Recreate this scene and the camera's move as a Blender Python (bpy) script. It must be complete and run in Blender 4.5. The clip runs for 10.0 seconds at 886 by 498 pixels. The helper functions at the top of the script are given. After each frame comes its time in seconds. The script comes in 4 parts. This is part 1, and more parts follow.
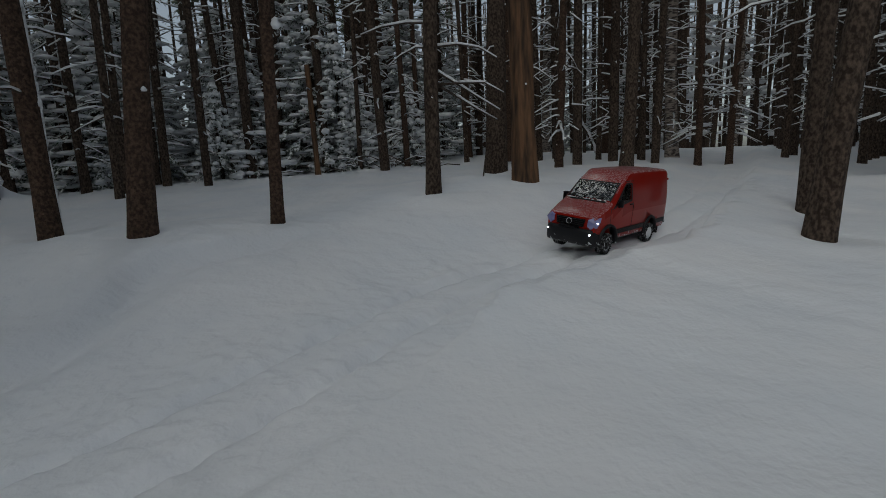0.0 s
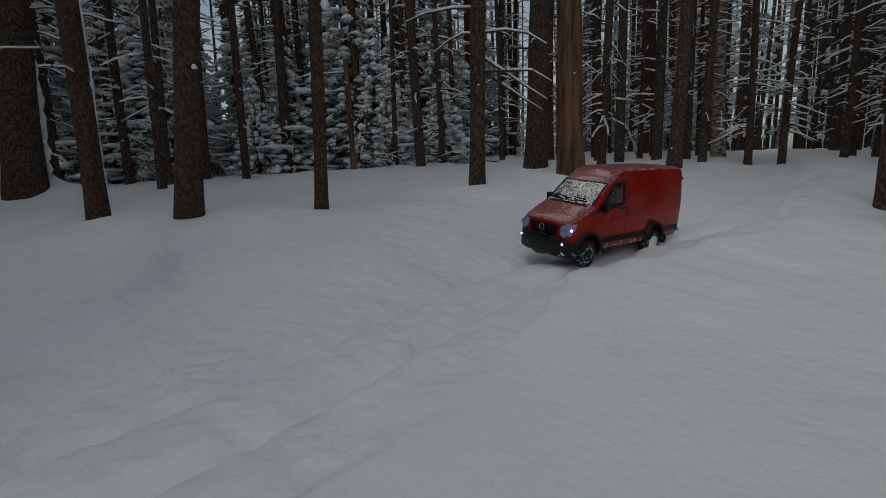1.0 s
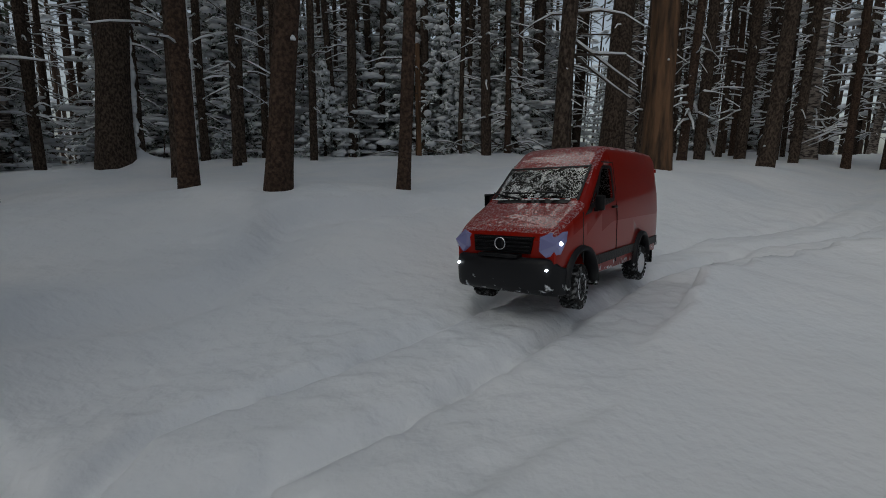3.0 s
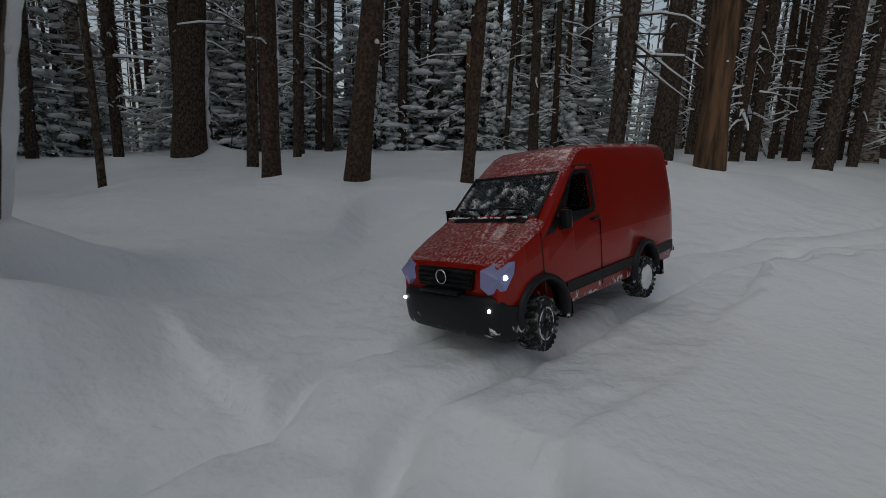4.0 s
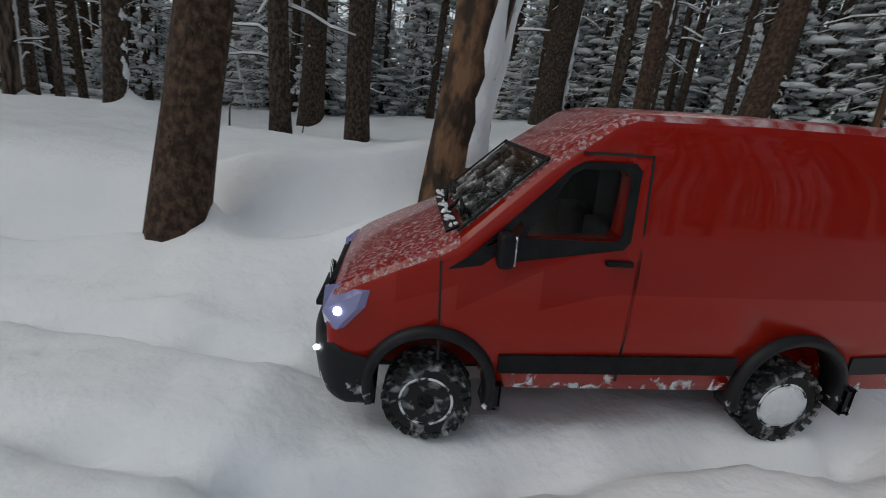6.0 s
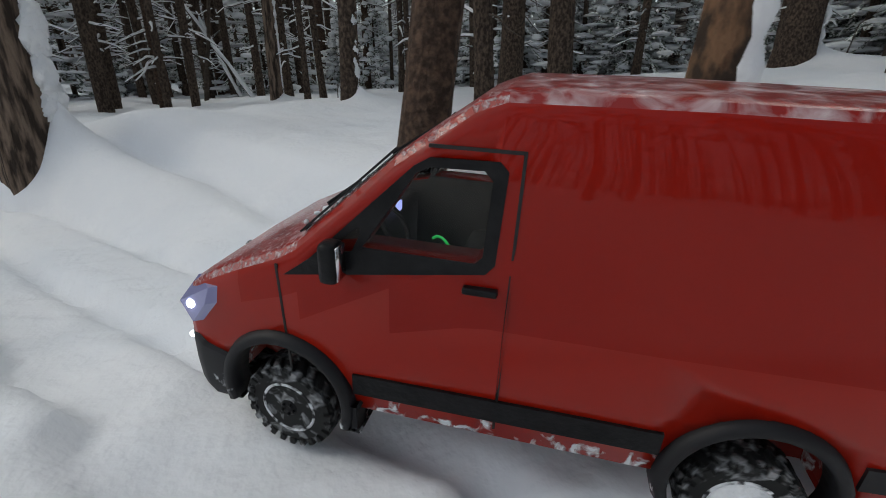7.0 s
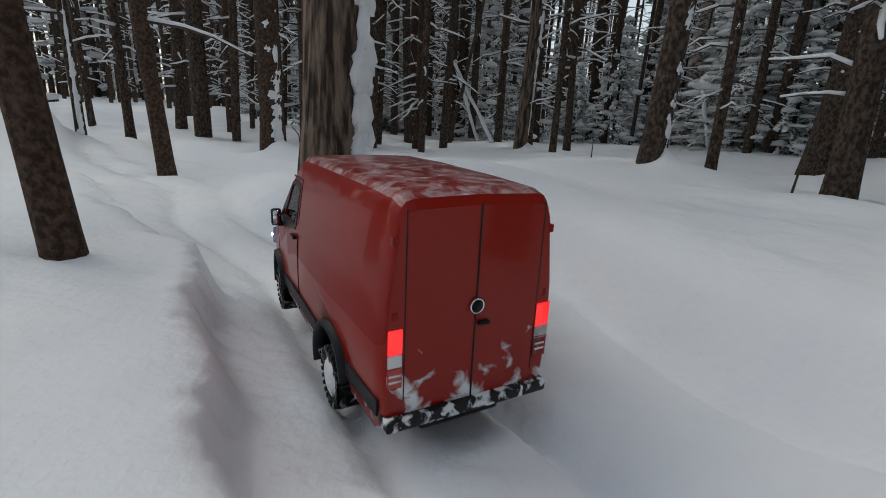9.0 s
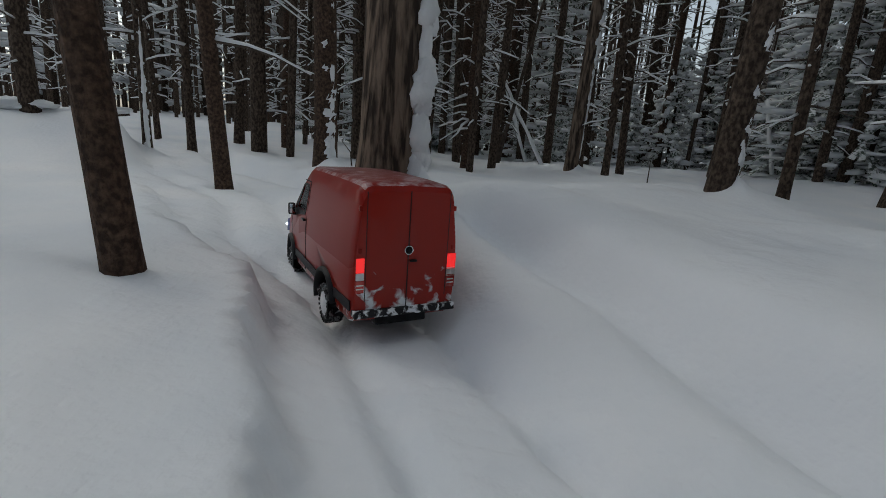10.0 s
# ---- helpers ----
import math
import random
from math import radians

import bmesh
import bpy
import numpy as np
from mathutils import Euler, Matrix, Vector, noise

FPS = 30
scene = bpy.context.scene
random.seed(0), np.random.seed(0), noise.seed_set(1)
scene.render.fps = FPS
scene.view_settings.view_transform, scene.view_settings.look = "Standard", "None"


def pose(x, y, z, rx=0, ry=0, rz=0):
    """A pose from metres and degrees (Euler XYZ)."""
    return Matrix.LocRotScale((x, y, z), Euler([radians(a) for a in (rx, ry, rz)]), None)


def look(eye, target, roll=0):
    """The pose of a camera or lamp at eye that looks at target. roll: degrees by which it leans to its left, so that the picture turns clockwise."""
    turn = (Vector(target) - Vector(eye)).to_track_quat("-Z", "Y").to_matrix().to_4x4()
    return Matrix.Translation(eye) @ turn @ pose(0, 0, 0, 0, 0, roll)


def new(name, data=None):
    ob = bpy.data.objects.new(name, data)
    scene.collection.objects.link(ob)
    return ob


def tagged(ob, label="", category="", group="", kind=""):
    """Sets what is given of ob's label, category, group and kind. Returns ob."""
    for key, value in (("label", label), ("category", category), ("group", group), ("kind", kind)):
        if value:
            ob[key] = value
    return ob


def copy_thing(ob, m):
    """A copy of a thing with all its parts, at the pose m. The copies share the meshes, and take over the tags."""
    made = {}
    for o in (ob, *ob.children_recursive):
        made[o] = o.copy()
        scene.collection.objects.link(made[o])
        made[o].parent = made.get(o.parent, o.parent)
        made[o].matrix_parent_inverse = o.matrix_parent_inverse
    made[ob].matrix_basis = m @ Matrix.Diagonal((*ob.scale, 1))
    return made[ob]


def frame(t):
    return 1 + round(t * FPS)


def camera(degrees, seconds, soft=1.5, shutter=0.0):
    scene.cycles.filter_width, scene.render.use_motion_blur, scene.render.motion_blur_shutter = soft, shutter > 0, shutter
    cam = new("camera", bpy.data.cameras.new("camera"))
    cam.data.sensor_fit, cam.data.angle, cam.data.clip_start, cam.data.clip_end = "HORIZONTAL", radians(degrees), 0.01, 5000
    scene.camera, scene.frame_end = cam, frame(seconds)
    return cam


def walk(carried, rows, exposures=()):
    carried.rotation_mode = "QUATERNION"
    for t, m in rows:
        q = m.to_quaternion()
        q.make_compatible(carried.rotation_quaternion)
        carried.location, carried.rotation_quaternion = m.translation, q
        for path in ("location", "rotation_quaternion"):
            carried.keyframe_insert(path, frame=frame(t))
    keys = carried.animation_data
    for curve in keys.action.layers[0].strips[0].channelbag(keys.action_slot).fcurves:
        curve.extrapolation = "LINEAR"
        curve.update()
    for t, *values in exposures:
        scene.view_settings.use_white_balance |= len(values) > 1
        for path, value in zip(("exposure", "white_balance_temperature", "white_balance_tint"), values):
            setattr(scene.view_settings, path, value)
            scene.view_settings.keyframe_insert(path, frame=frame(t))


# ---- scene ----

# ---------------------------------------------------------------- camera
LENS = 87.0
cam = camera(LENS, 10.0, soft=0.6, shutter=0.15)
CAMERA = [  # seconds, x, y, z, yaw, pitch, roll
    (0, 0.127, -0.118, 0.738, 2.18, -9.85, 2.76),
    (0.5, 0.053, -0.063, 0.671, 3.76, -9.37, 3.19),
    (1, -0.011, -0.021, 0.644, 5.34, -9.33, 2.05),
    (1.5, -0.081, 0.025, 0.614, 6.88, -9.32, 1.22),
    (2, -0.146, 0.053, 0.600, 8.09, -9.74, 1.05),
    (2.5, -0.199, 0.075, 0.594, 9.49, -9.93, 0.19),
    (4, -0.365, -0.181, 0.590, 14.88, -10.78, -1.75),
    (4.5, -0.494, -0.283, 0.530, 18.65, -11.31, -3.98),
    (5, -0.561, -0.245, 0.522, 27.35, -12.35, -7.58),
    (5.5, -0.469, -0.381, 0.492, 41.23, -13.57, -6.51),
    (5.7, -0.525, -0.388, 0.484, 44.18, -13.62, -7.65),
    (6.8, -0.556, -0.404, 0.526, 72.47, -20.85, 2.29),
    (7, -0.618, -0.438, 0.535, 74.77, -20.83, 0.80),
    (7.5, -0.833, -0.570, 0.529, 79.89, -20.46, -1.08),
    (8, -1.061, -0.762, 0.527, 85.87, -18.49, -2.99),
    (8.5, -1.210, -0.894, 0.556, 92.85, -16.97, -3.45),
    (9, -1.279, -0.917, 0.553, 97.36, -15.83, -3.12),
    (9.5, -1.332, -0.975, 0.558, 101.16, -14.31, -3.53),
    (10, -1.351, -0.987, 0.559, 102.51, -13.98, -4.20),
]


def held(x, y, z, yaw, pitch, roll):
    return pose(x, y, z, 0, 0, yaw) @ pose(0, 0, 0, 90 + pitch) @ pose(0, 0, 0, 0, 0, -roll)


walk(cam, [(r[0], held(*r[1:])) for r in CAMERA],
     exposures=[(0, -0.80, 6400, 3), (4.0, -0.70, 6450, 4), (5.5, -0.03, 6600, 4), (7.0, 0.48, 6600, 4),
                (7.6, 0.70, 6600, 4), (8.5, 0.64, 6600, 4), (9.2, 0.10, 6550, 4), (10.0, -0.14, 6500, 3)])

# ---------------------------------------------------------------- light: an overcast winter sky
world = bpy.data.worlds.new("sky")
scene.world = world
world.use_nodes = True
wn = world.node_tree
sky = wn.nodes.new("ShaderNodeTexSky")
sky.sky_type, sky.sun_disc = "NISHITA", False
sky.sun_elevation, sky.sun_rotation = radians(48), radians(200)
sky.air_density, sky.dust_density = 1.0, 2.6
grey = wn.nodes.new("ShaderNodeHueSaturation")
grey.inputs["Saturation"].default_value = 0.5  # cloud takes most of the blue out of the sky
wn.links.new(sky.outputs[0], grey.inputs["Color"])
wn.links.new(grey.outputs[0], wn.nodes["Background"].inputs[0])
wn.nodes["Background"].inputs[1].default_value = 0.15
sun = new("sun", bpy.data.lights.new("sun", "SUN"))
sun.data.energy, sun.data.angle, sun.data.color = 0.8, radians(32), (1.0, 0.985, 0.96)
sun.matrix_world = look((0, 0, 20), (5, -9, 6.5))


# ---------------------------------------------------------------- materials
def material(name, color, rough=0.6, metal=0.0, color2=None, scale=8.0, bump=0.0, bump_scale=None, stretch=(1, 1, 1),
             coat=0.0, emit=None, strength=0.0, detail=6.0, spread=(0.35, 0.65), spec=0.5):
    m = bpy.data.materials.new(name)
    m.use_nodes = True
    t = m.node_tree
    b = t.nodes["Principled BSDF"]
    b.inputs["Base Color"].default_value = (*color, 1)
    b.inputs["Roughness"].default_value, b.inputs["Metallic"].default_value = rough, metal
    b.inputs["Coat Weight"].default_value, b.inputs["Coat Roughness"].default_value = coat, 0.03
    b.inputs["Specular IOR Level"].default_value = spec
    if emit:
        b.inputs["Emission Color"].default_value, b.inputs["Emission Strength"].default_value = (*emit, 1), strength
    if color2 or bump:
        co = t.nodes.new("ShaderNodeTexCoord")
        mp = t.nodes.new("ShaderNodeMapping")
        mp.inputs["Scale"].default_value = stretch
        t.links.new(co.outputs["Object"], mp.inputs[0])
    if color2:
        n = t.nodes.new("ShaderNodeTexNoise")
        n.inputs["Scale"].default_value, n.inputs["Detail"].default_value = scale, detail
        r = t.nodes.new("ShaderNodeValToRGB")
        r.color_ramp.elements[0].position, r.color_ramp.elements[1].position = spread
        r.color_ramp.elements[0].color, r.color_ramp.elements[1].color = (*color, 1), (*color2, 1)
        t.links.new(mp.outputs[0], n.inputs["Vector"])
        t.links.new(n.outputs["Fac"], r.inputs[0])
        t.links.new(r.outputs[0], b.inputs["Base Color"])
    if bump:
        n2 = t.nodes.new("ShaderNodeTexNoise")
        n2.inputs["Scale"].default_value, n2.inputs["Detail"].default_value = bump_scale or scale * 3, 5
        bp = t.nodes.new("ShaderNodeBump")
        bp.inputs["Strength"].default_value, bp.inputs["Distance"].default_value = bump, 0.01
        t.links.new(mp.outputs[0], n2.inputs["Vector"])
        t.links.new(n2.outputs["Fac"], bp.inputs["Height"])
        t.links.new(bp.outputs[0], b.inputs["Normal"])
    return m


def frosted(name, color, snow_scale, spread, rough=0.3, coat=0.5, low=None):
    """Paint with stuck snow; low: the height above which the snow thins out."""
    m = material(name, color, rough, coat=coat, spec=0.25)
    t = m.node_tree
    b = t.nodes["Principled BSDF"]
    co = t.nodes.new("ShaderNodeTexCoord")
    n = t.nodes.new("ShaderNodeTexNoise")
    n.inputs["Scale"].default_value, n.inputs["Detail"].default_value, n.inputs["Distortion"].default_value = snow_scale, 5, 0.6
    t.links.new(co.outputs["Object"], n.inputs["Vector"])
    fac = n.outputs["Fac"]
    if low is not None:
        s = t.nodes.new("ShaderNodeSeparateXYZ")
        t.links.new(co.outputs["Object"], s.inputs[0])
        k = t.nodes.new("ShaderNodeMapRange")
        k.inputs["From Min"].default_value, k.inputs["From Max"].default_value = low[0], low[1]
        k.inputs["To Min"].default_value, k.inputs["To Max"].default_value = 0.13, -0.35
        t.links.new(s.outputs[2], k.inputs[0])
        a = t.nodes.new("ShaderNodeMath")
        t.links.new(fac, a.inputs[0])
        t.links.new(k.outputs[0], a.inputs[1])
        fac = a.outputs[0]
    r = t.nodes.new("ShaderNodeValToRGB")
    r.color_ramp.elements[0].position, r.color_ramp.elements[1].position = spread
    t.links.new(fac, r.inputs[0])
    mix = t.nodes.new("ShaderNodeMix")
    mix.data_type = "RGBA"
    mix.inputs[6].default_value, mix.inputs[7].default_value = (*color, 1), (0.8, 0.82, 0.85, 1)
    t.links.new(r.outputs[0], mix.inputs[0])
    t.links.new(mix.outputs[2], b.inputs["Base Color"])
    mr = t.nodes.new("ShaderNodeMapRange")
    mr.inputs["To Min"].default_value, mr.inputs["To Max"].default_value = rough, 0.8
    t.links.new(r.outputs[0], mr.inputs[0])
    t.links.new(mr.outputs[0], b.inputs["Roughness"])
    mc = t.nodes.new("ShaderNodeMapRange")
    mc.inputs["To Min"].default_value, mc.inputs["To Max"].default_value = coat, 0.0
    t.links.new(r.outputs[0], mc.inputs[0])
    t.links.new(mc.outputs[0], b.inputs["Coat Weight"])
    bp = t.nodes.new("ShaderNodeBump")
    bp.inputs["Strength"].default_value, bp.inputs["Distance"].default_value = 0.8, 0.004
    t.links.new(r.outputs[0], bp.inputs["Height"])
    t.links.new(bp.outputs[0], b.inputs["Normal"])
    return m


SNOW = material("snow", (0.80, 0.83, 0.87), 0.75, color2=(0.87, 0.88, 0.90), scale=1.5, bump=0.35, bump_scale=45, spec=0.25)
def roughen(m, scale, dist, strength):
    """Adds a second, coarser relief under a material's fine one."""
    t = m.node_tree
    fine = next(n for n in t.nodes if n.type == "BUMP")
    mp = next(n for n in t.nodes if n.type == "MAPPING")
    nz = t.nodes.new("ShaderNodeTexNoise")
    nz.inputs["Scale"].default_value, nz.inputs["Detail"].default_value = scale, 4
    bp = t.nodes.new("ShaderNodeBump")
    bp.inputs["Strength"].default_value, bp.inputs["Distance"].default_value = strength, dist
    t.links.new(mp.outputs[0], nz.inputs["Vector"])
    t.links.new(nz.outputs["Fac"], bp.inputs["Height"])
    t.links.new(bp.outputs[0], fine.inputs["Normal"])


roughen(SNOW, 8, 0.025, 0.4)
TREE_SNOW = material("tree_snow", (0.82, 0.84, 0.87), 0.8, color2=(0.88, 0.89, 0.9), scale=14, bump=0.5, bump_scale=60, spec=0.2)
BARK = material("spruce_bark", (0.034, 0.024, 0.018), 0.9, color2=(0.13, 0.095, 0.072), scale=55, bump=1.0, bump_scale=110, stretch=(1, 1, 0.6), spread=(0.4, 0.66), detail=9.0, spec=0.2)
BARK_RED = material("reddish_bark", (0.045, 0.029, 0.021), 0.9, color2=(0.13, 0.082, 0.058), scale=60, bump=1.0, bump_scale=110, stretch=(1, 1, 0.9), spread=(0.4, 0.68), detail=9.0, spec=0.2)
FURROW = material("furrowed_bark", (0.04, 0.03, 0.024), 0.95, color2=(0.21, 0.155, 0.118), scale=42, bump=1.0, bump_scale=42, stretch=(1, 1, 0.14), spread=(0.42, 0.6), detail=9.0, spec=0.15)
PEELED = material("peeled_wood", (0.045, 0.031, 0.023), 0.85, color2=(0.185, 0.105, 0.06), scale=26, bump=1.0, bump_scale=60, stretch=(1, 1, 0.5), spread=(0.42, 0.56), detail=9.0, spec=0.2)
SPLINTER = material("splintered_wood", (0.05, 0.034, 0.024), 0.85, color2=(0.19, 0.105, 0.058), scale=22, bump=1.0, bump_scale=40, stretch=(1, 1, 0.12), spread=(0.36, 0.62), spec=0.2)
for bark, size, deep in ((BARK, 30, 0.02), (BARK_RED, 28, 0.02), (FURROW, 22, 0.05), (PEELED, 14, 0.03), (SPLINTER, 20, 0.03)):
    roughen(bark, size, deep, 1.0)
BIRCH = material("birch_bark", (0.06, 0.045, 0.04), 0.8, color2=(0.34, 0.29, 0.25), scale=12, bump=0.5, stretch=(1, 1, 3.0), spread=(0.42, 0.55))
TWIG = material("dead_twig", (0.045, 0.034, 0.027), 0.9, color2=(0.1, 0.08, 0.065), scale=20, spec=0.2)
FROST_NEEDLE = material("frosted_needles", (0.10, 0.12, 0.10), 0.85, color2=(0.80, 0.82, 0.82), scale=26, spec=0.2, spread=(0.44, 0.54))
NEEDLE = material("needles", (0.04, 0.055, 0.034), 0.8, color2=(0.1, 0.115, 0.075), scale=10, spec=0.2)
RED = material("red_paint", (0.24, 0.005, 0.001), 0.35, color2=(0.26, 0.007, 0.0014), scale=4, coat=0.3, spec=0.1)
RED_LOW = frosted("red_paint_with_snow_low", (0.29, 0.008, 0.0012), 62, (0.50, 0.60), low=(0.05, 0.125), coat=0.22)
RED_REAR = frosted("red_paint_with_snow_smears", (0.29, 0.008, 0.0012), 24, (0.55, 0.66), low=(0.09, 0.26), coat=0.22)
HOOD = frosted("red_paint_under_frost", (0.27, 0.007, 0.003), 170, (0.48, 0.86))
ROOF = frosted("red_paint_with_thin_snow", (0.24, 0.007, 0.003), 34, (0.44, 2.3), coat=0.4)
BLACK = material("black_plastic", (0.005, 0.005, 0.006), 0.4, color2=(0.011, 0.011, 0.012), scale=40, bump=0.15, spec=0.16)
BLACK_SNOW = frosted("black_plastic_with_snow", (0.012, 0.012, 0.014), 45, (0.62, 0.7), rough=0.5, coat=0.0, low=(0.02, 0.16))
BUMPER = frosted("rear_bumper_with_snow", (0.012, 0.012, 0.014), 40, (0.52, 0.58), rough=0.5, coat=0.0)
RUBBER = frosted("tyre_rubber_with_snow", (0.02, 0.02, 0.02), 75, (0.5, 1.0), rough=0.85, coat=0.0)
RIM = frosted("rim_with_snow", (0.02, 0.02, 0.022), 60, (0.42, 0.52), rough=0.4, coat=0.0)
PACKED = material("packed_snow", (0.78, 0.8, 0.83), 0.8, color2=(0.85, 0.86, 0.88), scale=60, bump=0.6, bump_scale=120)
CHROME = material("chrome", (0.7, 0.7, 0.72), 0.18, 1.0)
SEAM = material("seam", (0.008, 0.006, 0.006), 0.7)
LAMP_GLASS = material("lamp_lens", (0.16, 0.16, 0.30), 0.12, coat=1.0, emit=(0.42, 0.45, 0.95), strength=0.06)
LED = material("led", (1, 1, 1), 0.3, emit=(0.85, 0.9, 1.0), strength=14.0)
TAIL = material("tail_lamp_glow", (0.6, 0.03, 0.02), 0.25, emit=(1.0, 0.025, 0.03), strength=0.8)
TAIL_WHITE = material("tail_lamp_white", (0.75, 0.75, 0.75), 0.25, coat=0.5)
TAIL_RED = material("tail_lamp_dark", (0.5, 0.04, 0.03), 0.25, coat=0.5)
CABIN = material("cabin_trim", (0.012, 0.012, 0.012), 0.7)
SCREEN = material("screen", (0.1, 0.1, 0.3), 0.3, emit=(0.35, 0.4, 0.9), strength=0.9)
# the wire is no lamp: a weak green glow is added to its colour
GREEN = material("green_wire_added_glow", (0.03, 0.5, 0.12), 0.4, emit=(0.03, 0.6, 0.12), strength=0.25)


def glass(name, tint=0.9, ior=1.5, crinkle=0.0):
    m = bpy.data.materials.new(name)
    m.use_nodes = True
    t = m.node_tree
    t.nodes.remove(t.nodes["Principled BSDF"])
    out = t.nodes["Material Output"]
    tr = t.nodes.new("ShaderNodeBsdfTransparent")
    tr.inputs[0].default_value = (tint, tint, tint, 1)
    gl = t.nodes.new("ShaderNodeBsdfGlossy")
    gl.inputs["Roughness"].default_value = 0.04
    fr = t.nodes.new("ShaderNodeFresnel")
    fr.inputs[0].default_value = ior
    if crinkle:
        nz = t.nodes.new("ShaderNodeTexNoise")
        nz.inputs["Scale"].default_value, nz.inputs["Distortion"].default_value = 38, 1.5
        co = t.nodes.new("ShaderNodeTexCoord")
        bp = t.nodes.new("ShaderNodeBump")
        bp.inputs["Strength"].default_value, bp.inputs["Distance"].default_value = crinkle, 0.004
        t.links.new(co.outputs["Object"], nz.inputs["Vector"])
        t.links.new(nz.outputs["Fac"], bp.inputs["Height"])
        t.links.new(bp.outputs[0], gl.inputs["Normal"])
    mx = t.nodes.new("ShaderNodeMixShader")
    t.links.new(fr.outputs[0], mx.inputs[0])
    t.links.new(tr.outputs[0], mx.inputs[1])
    t.links.new(gl.outputs[0], mx.inputs[2])
    t.links.new(mx.outputs[0], out.inputs[0])
    return m


GLASS = glass("window_glass", 0.93, 1.2)
WINDSHIELD = glass("windshield_glass", 0.92, 1.9, 0.2)


def frost_on(m, scale, spread):
    """Lays flecks of frost and smeared snow on a pane."""
    t = m.node_tree
    out = t.nodes["Material Output"]
    pane = out.inputs[0].links[0].from_socket
    co = t.nodes.new("ShaderNodeTexCoord")
    big, fine = t.nodes.new("ShaderNodeTexNoise"), t.nodes.new("ShaderNodeTexNoise")
    big.inputs["Scale"].default_value, big.inputs["Detail"].default_value = scale * 0.25, 2
    fine.inputs["Scale"].default_value, fine.inputs["Detail"].default_value, fine.inputs["Distortion"].default_value = scale, 4, 2.2
    add = t.nodes.new("ShaderNodeMath")
    mul = t.nodes.new("ShaderNodeMath")
    mul.operation = "MULTIPLY"
    t.links.new(co.outputs["Object"], big.inputs["Vector"])
    t.links.new(co.outputs["Object"], fine.inputs["Vector"])
    t.links.new(big.outputs["Fac"], add.inputs[0])
    t.links.new(fine.outputs["Fac"], add.inputs[1])
    t.links.new(add.outputs[0], mul.inputs[0])
    mul.inputs[1].default_value = 0.5
    ramp = t.nodes.new("ShaderNodeValToRGB")
    ramp.color_ramp.elements[0].position, ramp.color_ramp.elements[1].position = spread
    t.links.new(mul.outputs[0], ramp.inputs[0])
    snow = t.nodes.new("ShaderNodeBsdfDiffuse")
    snow.inputs[0].default_value = (0.8, 0.82, 0.85, 1)
    mx = t.nodes.new("ShaderNodeMixShader")
    t.links.new(ramp.outputs[0], mx.inputs[0])
    t.links.new(pane, mx.inputs[1])
    t.links.new(snow.outputs[0], mx.inputs[2])
    t.links.new(mx.outputs[0], out.inputs[0])


frost_on(WINDSHIELD, 150, (0.555, 0.66))


# ---------------------------------------------------------------- mesh helpers
def empty(name, m):
    ob = new(name)
    ob.matrix_basis = m
    ob.empty_display_size = 0.05
    return ob


def part(name, bm, mat, parent, label="", smooth=True):
    me = bpy.data.meshes.new(name)
    bm.to_mesh(me)
    bm.free()
    return part_mesh(name, me, mat, parent, label, smooth)


def part_mesh(name, me, mat, parent, label="", smooth=True):
    if not me.materials:
        me.materials.append(mat)
    if smooth:
        me.polygons.foreach_set("use_smooth", [True] * len(me.polygons))
    ob = new(name, me)
    ob.parent = parent
    if label:
        tagged(ob, label)
    return ob


def pydata(name, verts, faces, mat=None):
    me = bpy.data.meshes.new(name)
    me.from_pydata(verts, [], faces)
    if mat:
        me.materials.append(mat)
    return me


def tube(verts, faces, pts, radii, sides=6, cap=True):
    """Adds a tapered tube along pts."""
    rows = []
    n = len(pts)
    for i, (p, r) in enumerate(zip(pts, radii)):
        d = (pts[min(i + 1, n - 1)] - pts[max(i - 1, 0)]).normalized()
        a = d.cross(Vector((0.31, 0.2, 0.93)) if abs(d.z) < 0.9 else Vector((1, 0.1, 0))).normalized()
        b = d.cross(a)
        first = len(verts)
        for k in range(sides):
            w = 2 * math.pi * k / sides
            verts.append(tuple(p + (a * math.cos(w) + b * math.sin(w)) * r))
        rows.append(first)
    for a, b in zip(rows, rows[1:]):
        for k in range(sides):
            faces.append((a + k, a + (k + 1) % sides, b + (k + 1) % sides, b + k))
    if cap:
        faces.append(tuple(rows[0] + k for k in reversed(range(sides))))
        faces.append(tuple(rows[-1] + k for k in range(sides)))


def lump(verts, faces, c, rx, ry, rz, rng, rot=0.0):
    """Adds a small uneven snow lump with a flat underside."""
    first = len(verts)
    ca, sa = math.cos(rot), math.sin(rot)
    for ring, (zz, rr) in enumerate(((-0.35, 0.75), (0.1, 1.0), (0.65, 0.72))):
        for k in range(6):
            w = 2 * math.pi * (k + 0.5 * ring) / 6
            q = rr * rng.uniform(0.8, 1.15)
            x, y = rx * q * math.cos(w), ry * q * math.sin(w)
            verts.append((c[0] + x * ca - y * sa, c[1] + x * sa + y * ca, c[2] + rz * zz * rng.uniform(0.85, 1.15)))
    verts.append((c[0], c[1], c[2] + rz))
    for ring in range(2):
        for k in range(6):
            a, b = first + ring * 6 + k, first + ring * 6 + (k + 1) % 6
            faces.append((a, b, b + 6, a + 6))
    for k in range(6):
        faces.append((first + 12 + k, first + 12 + (k + 1) % 6, first + 18))
    faces.append(tuple(first + k for k in reversed(range(6))))


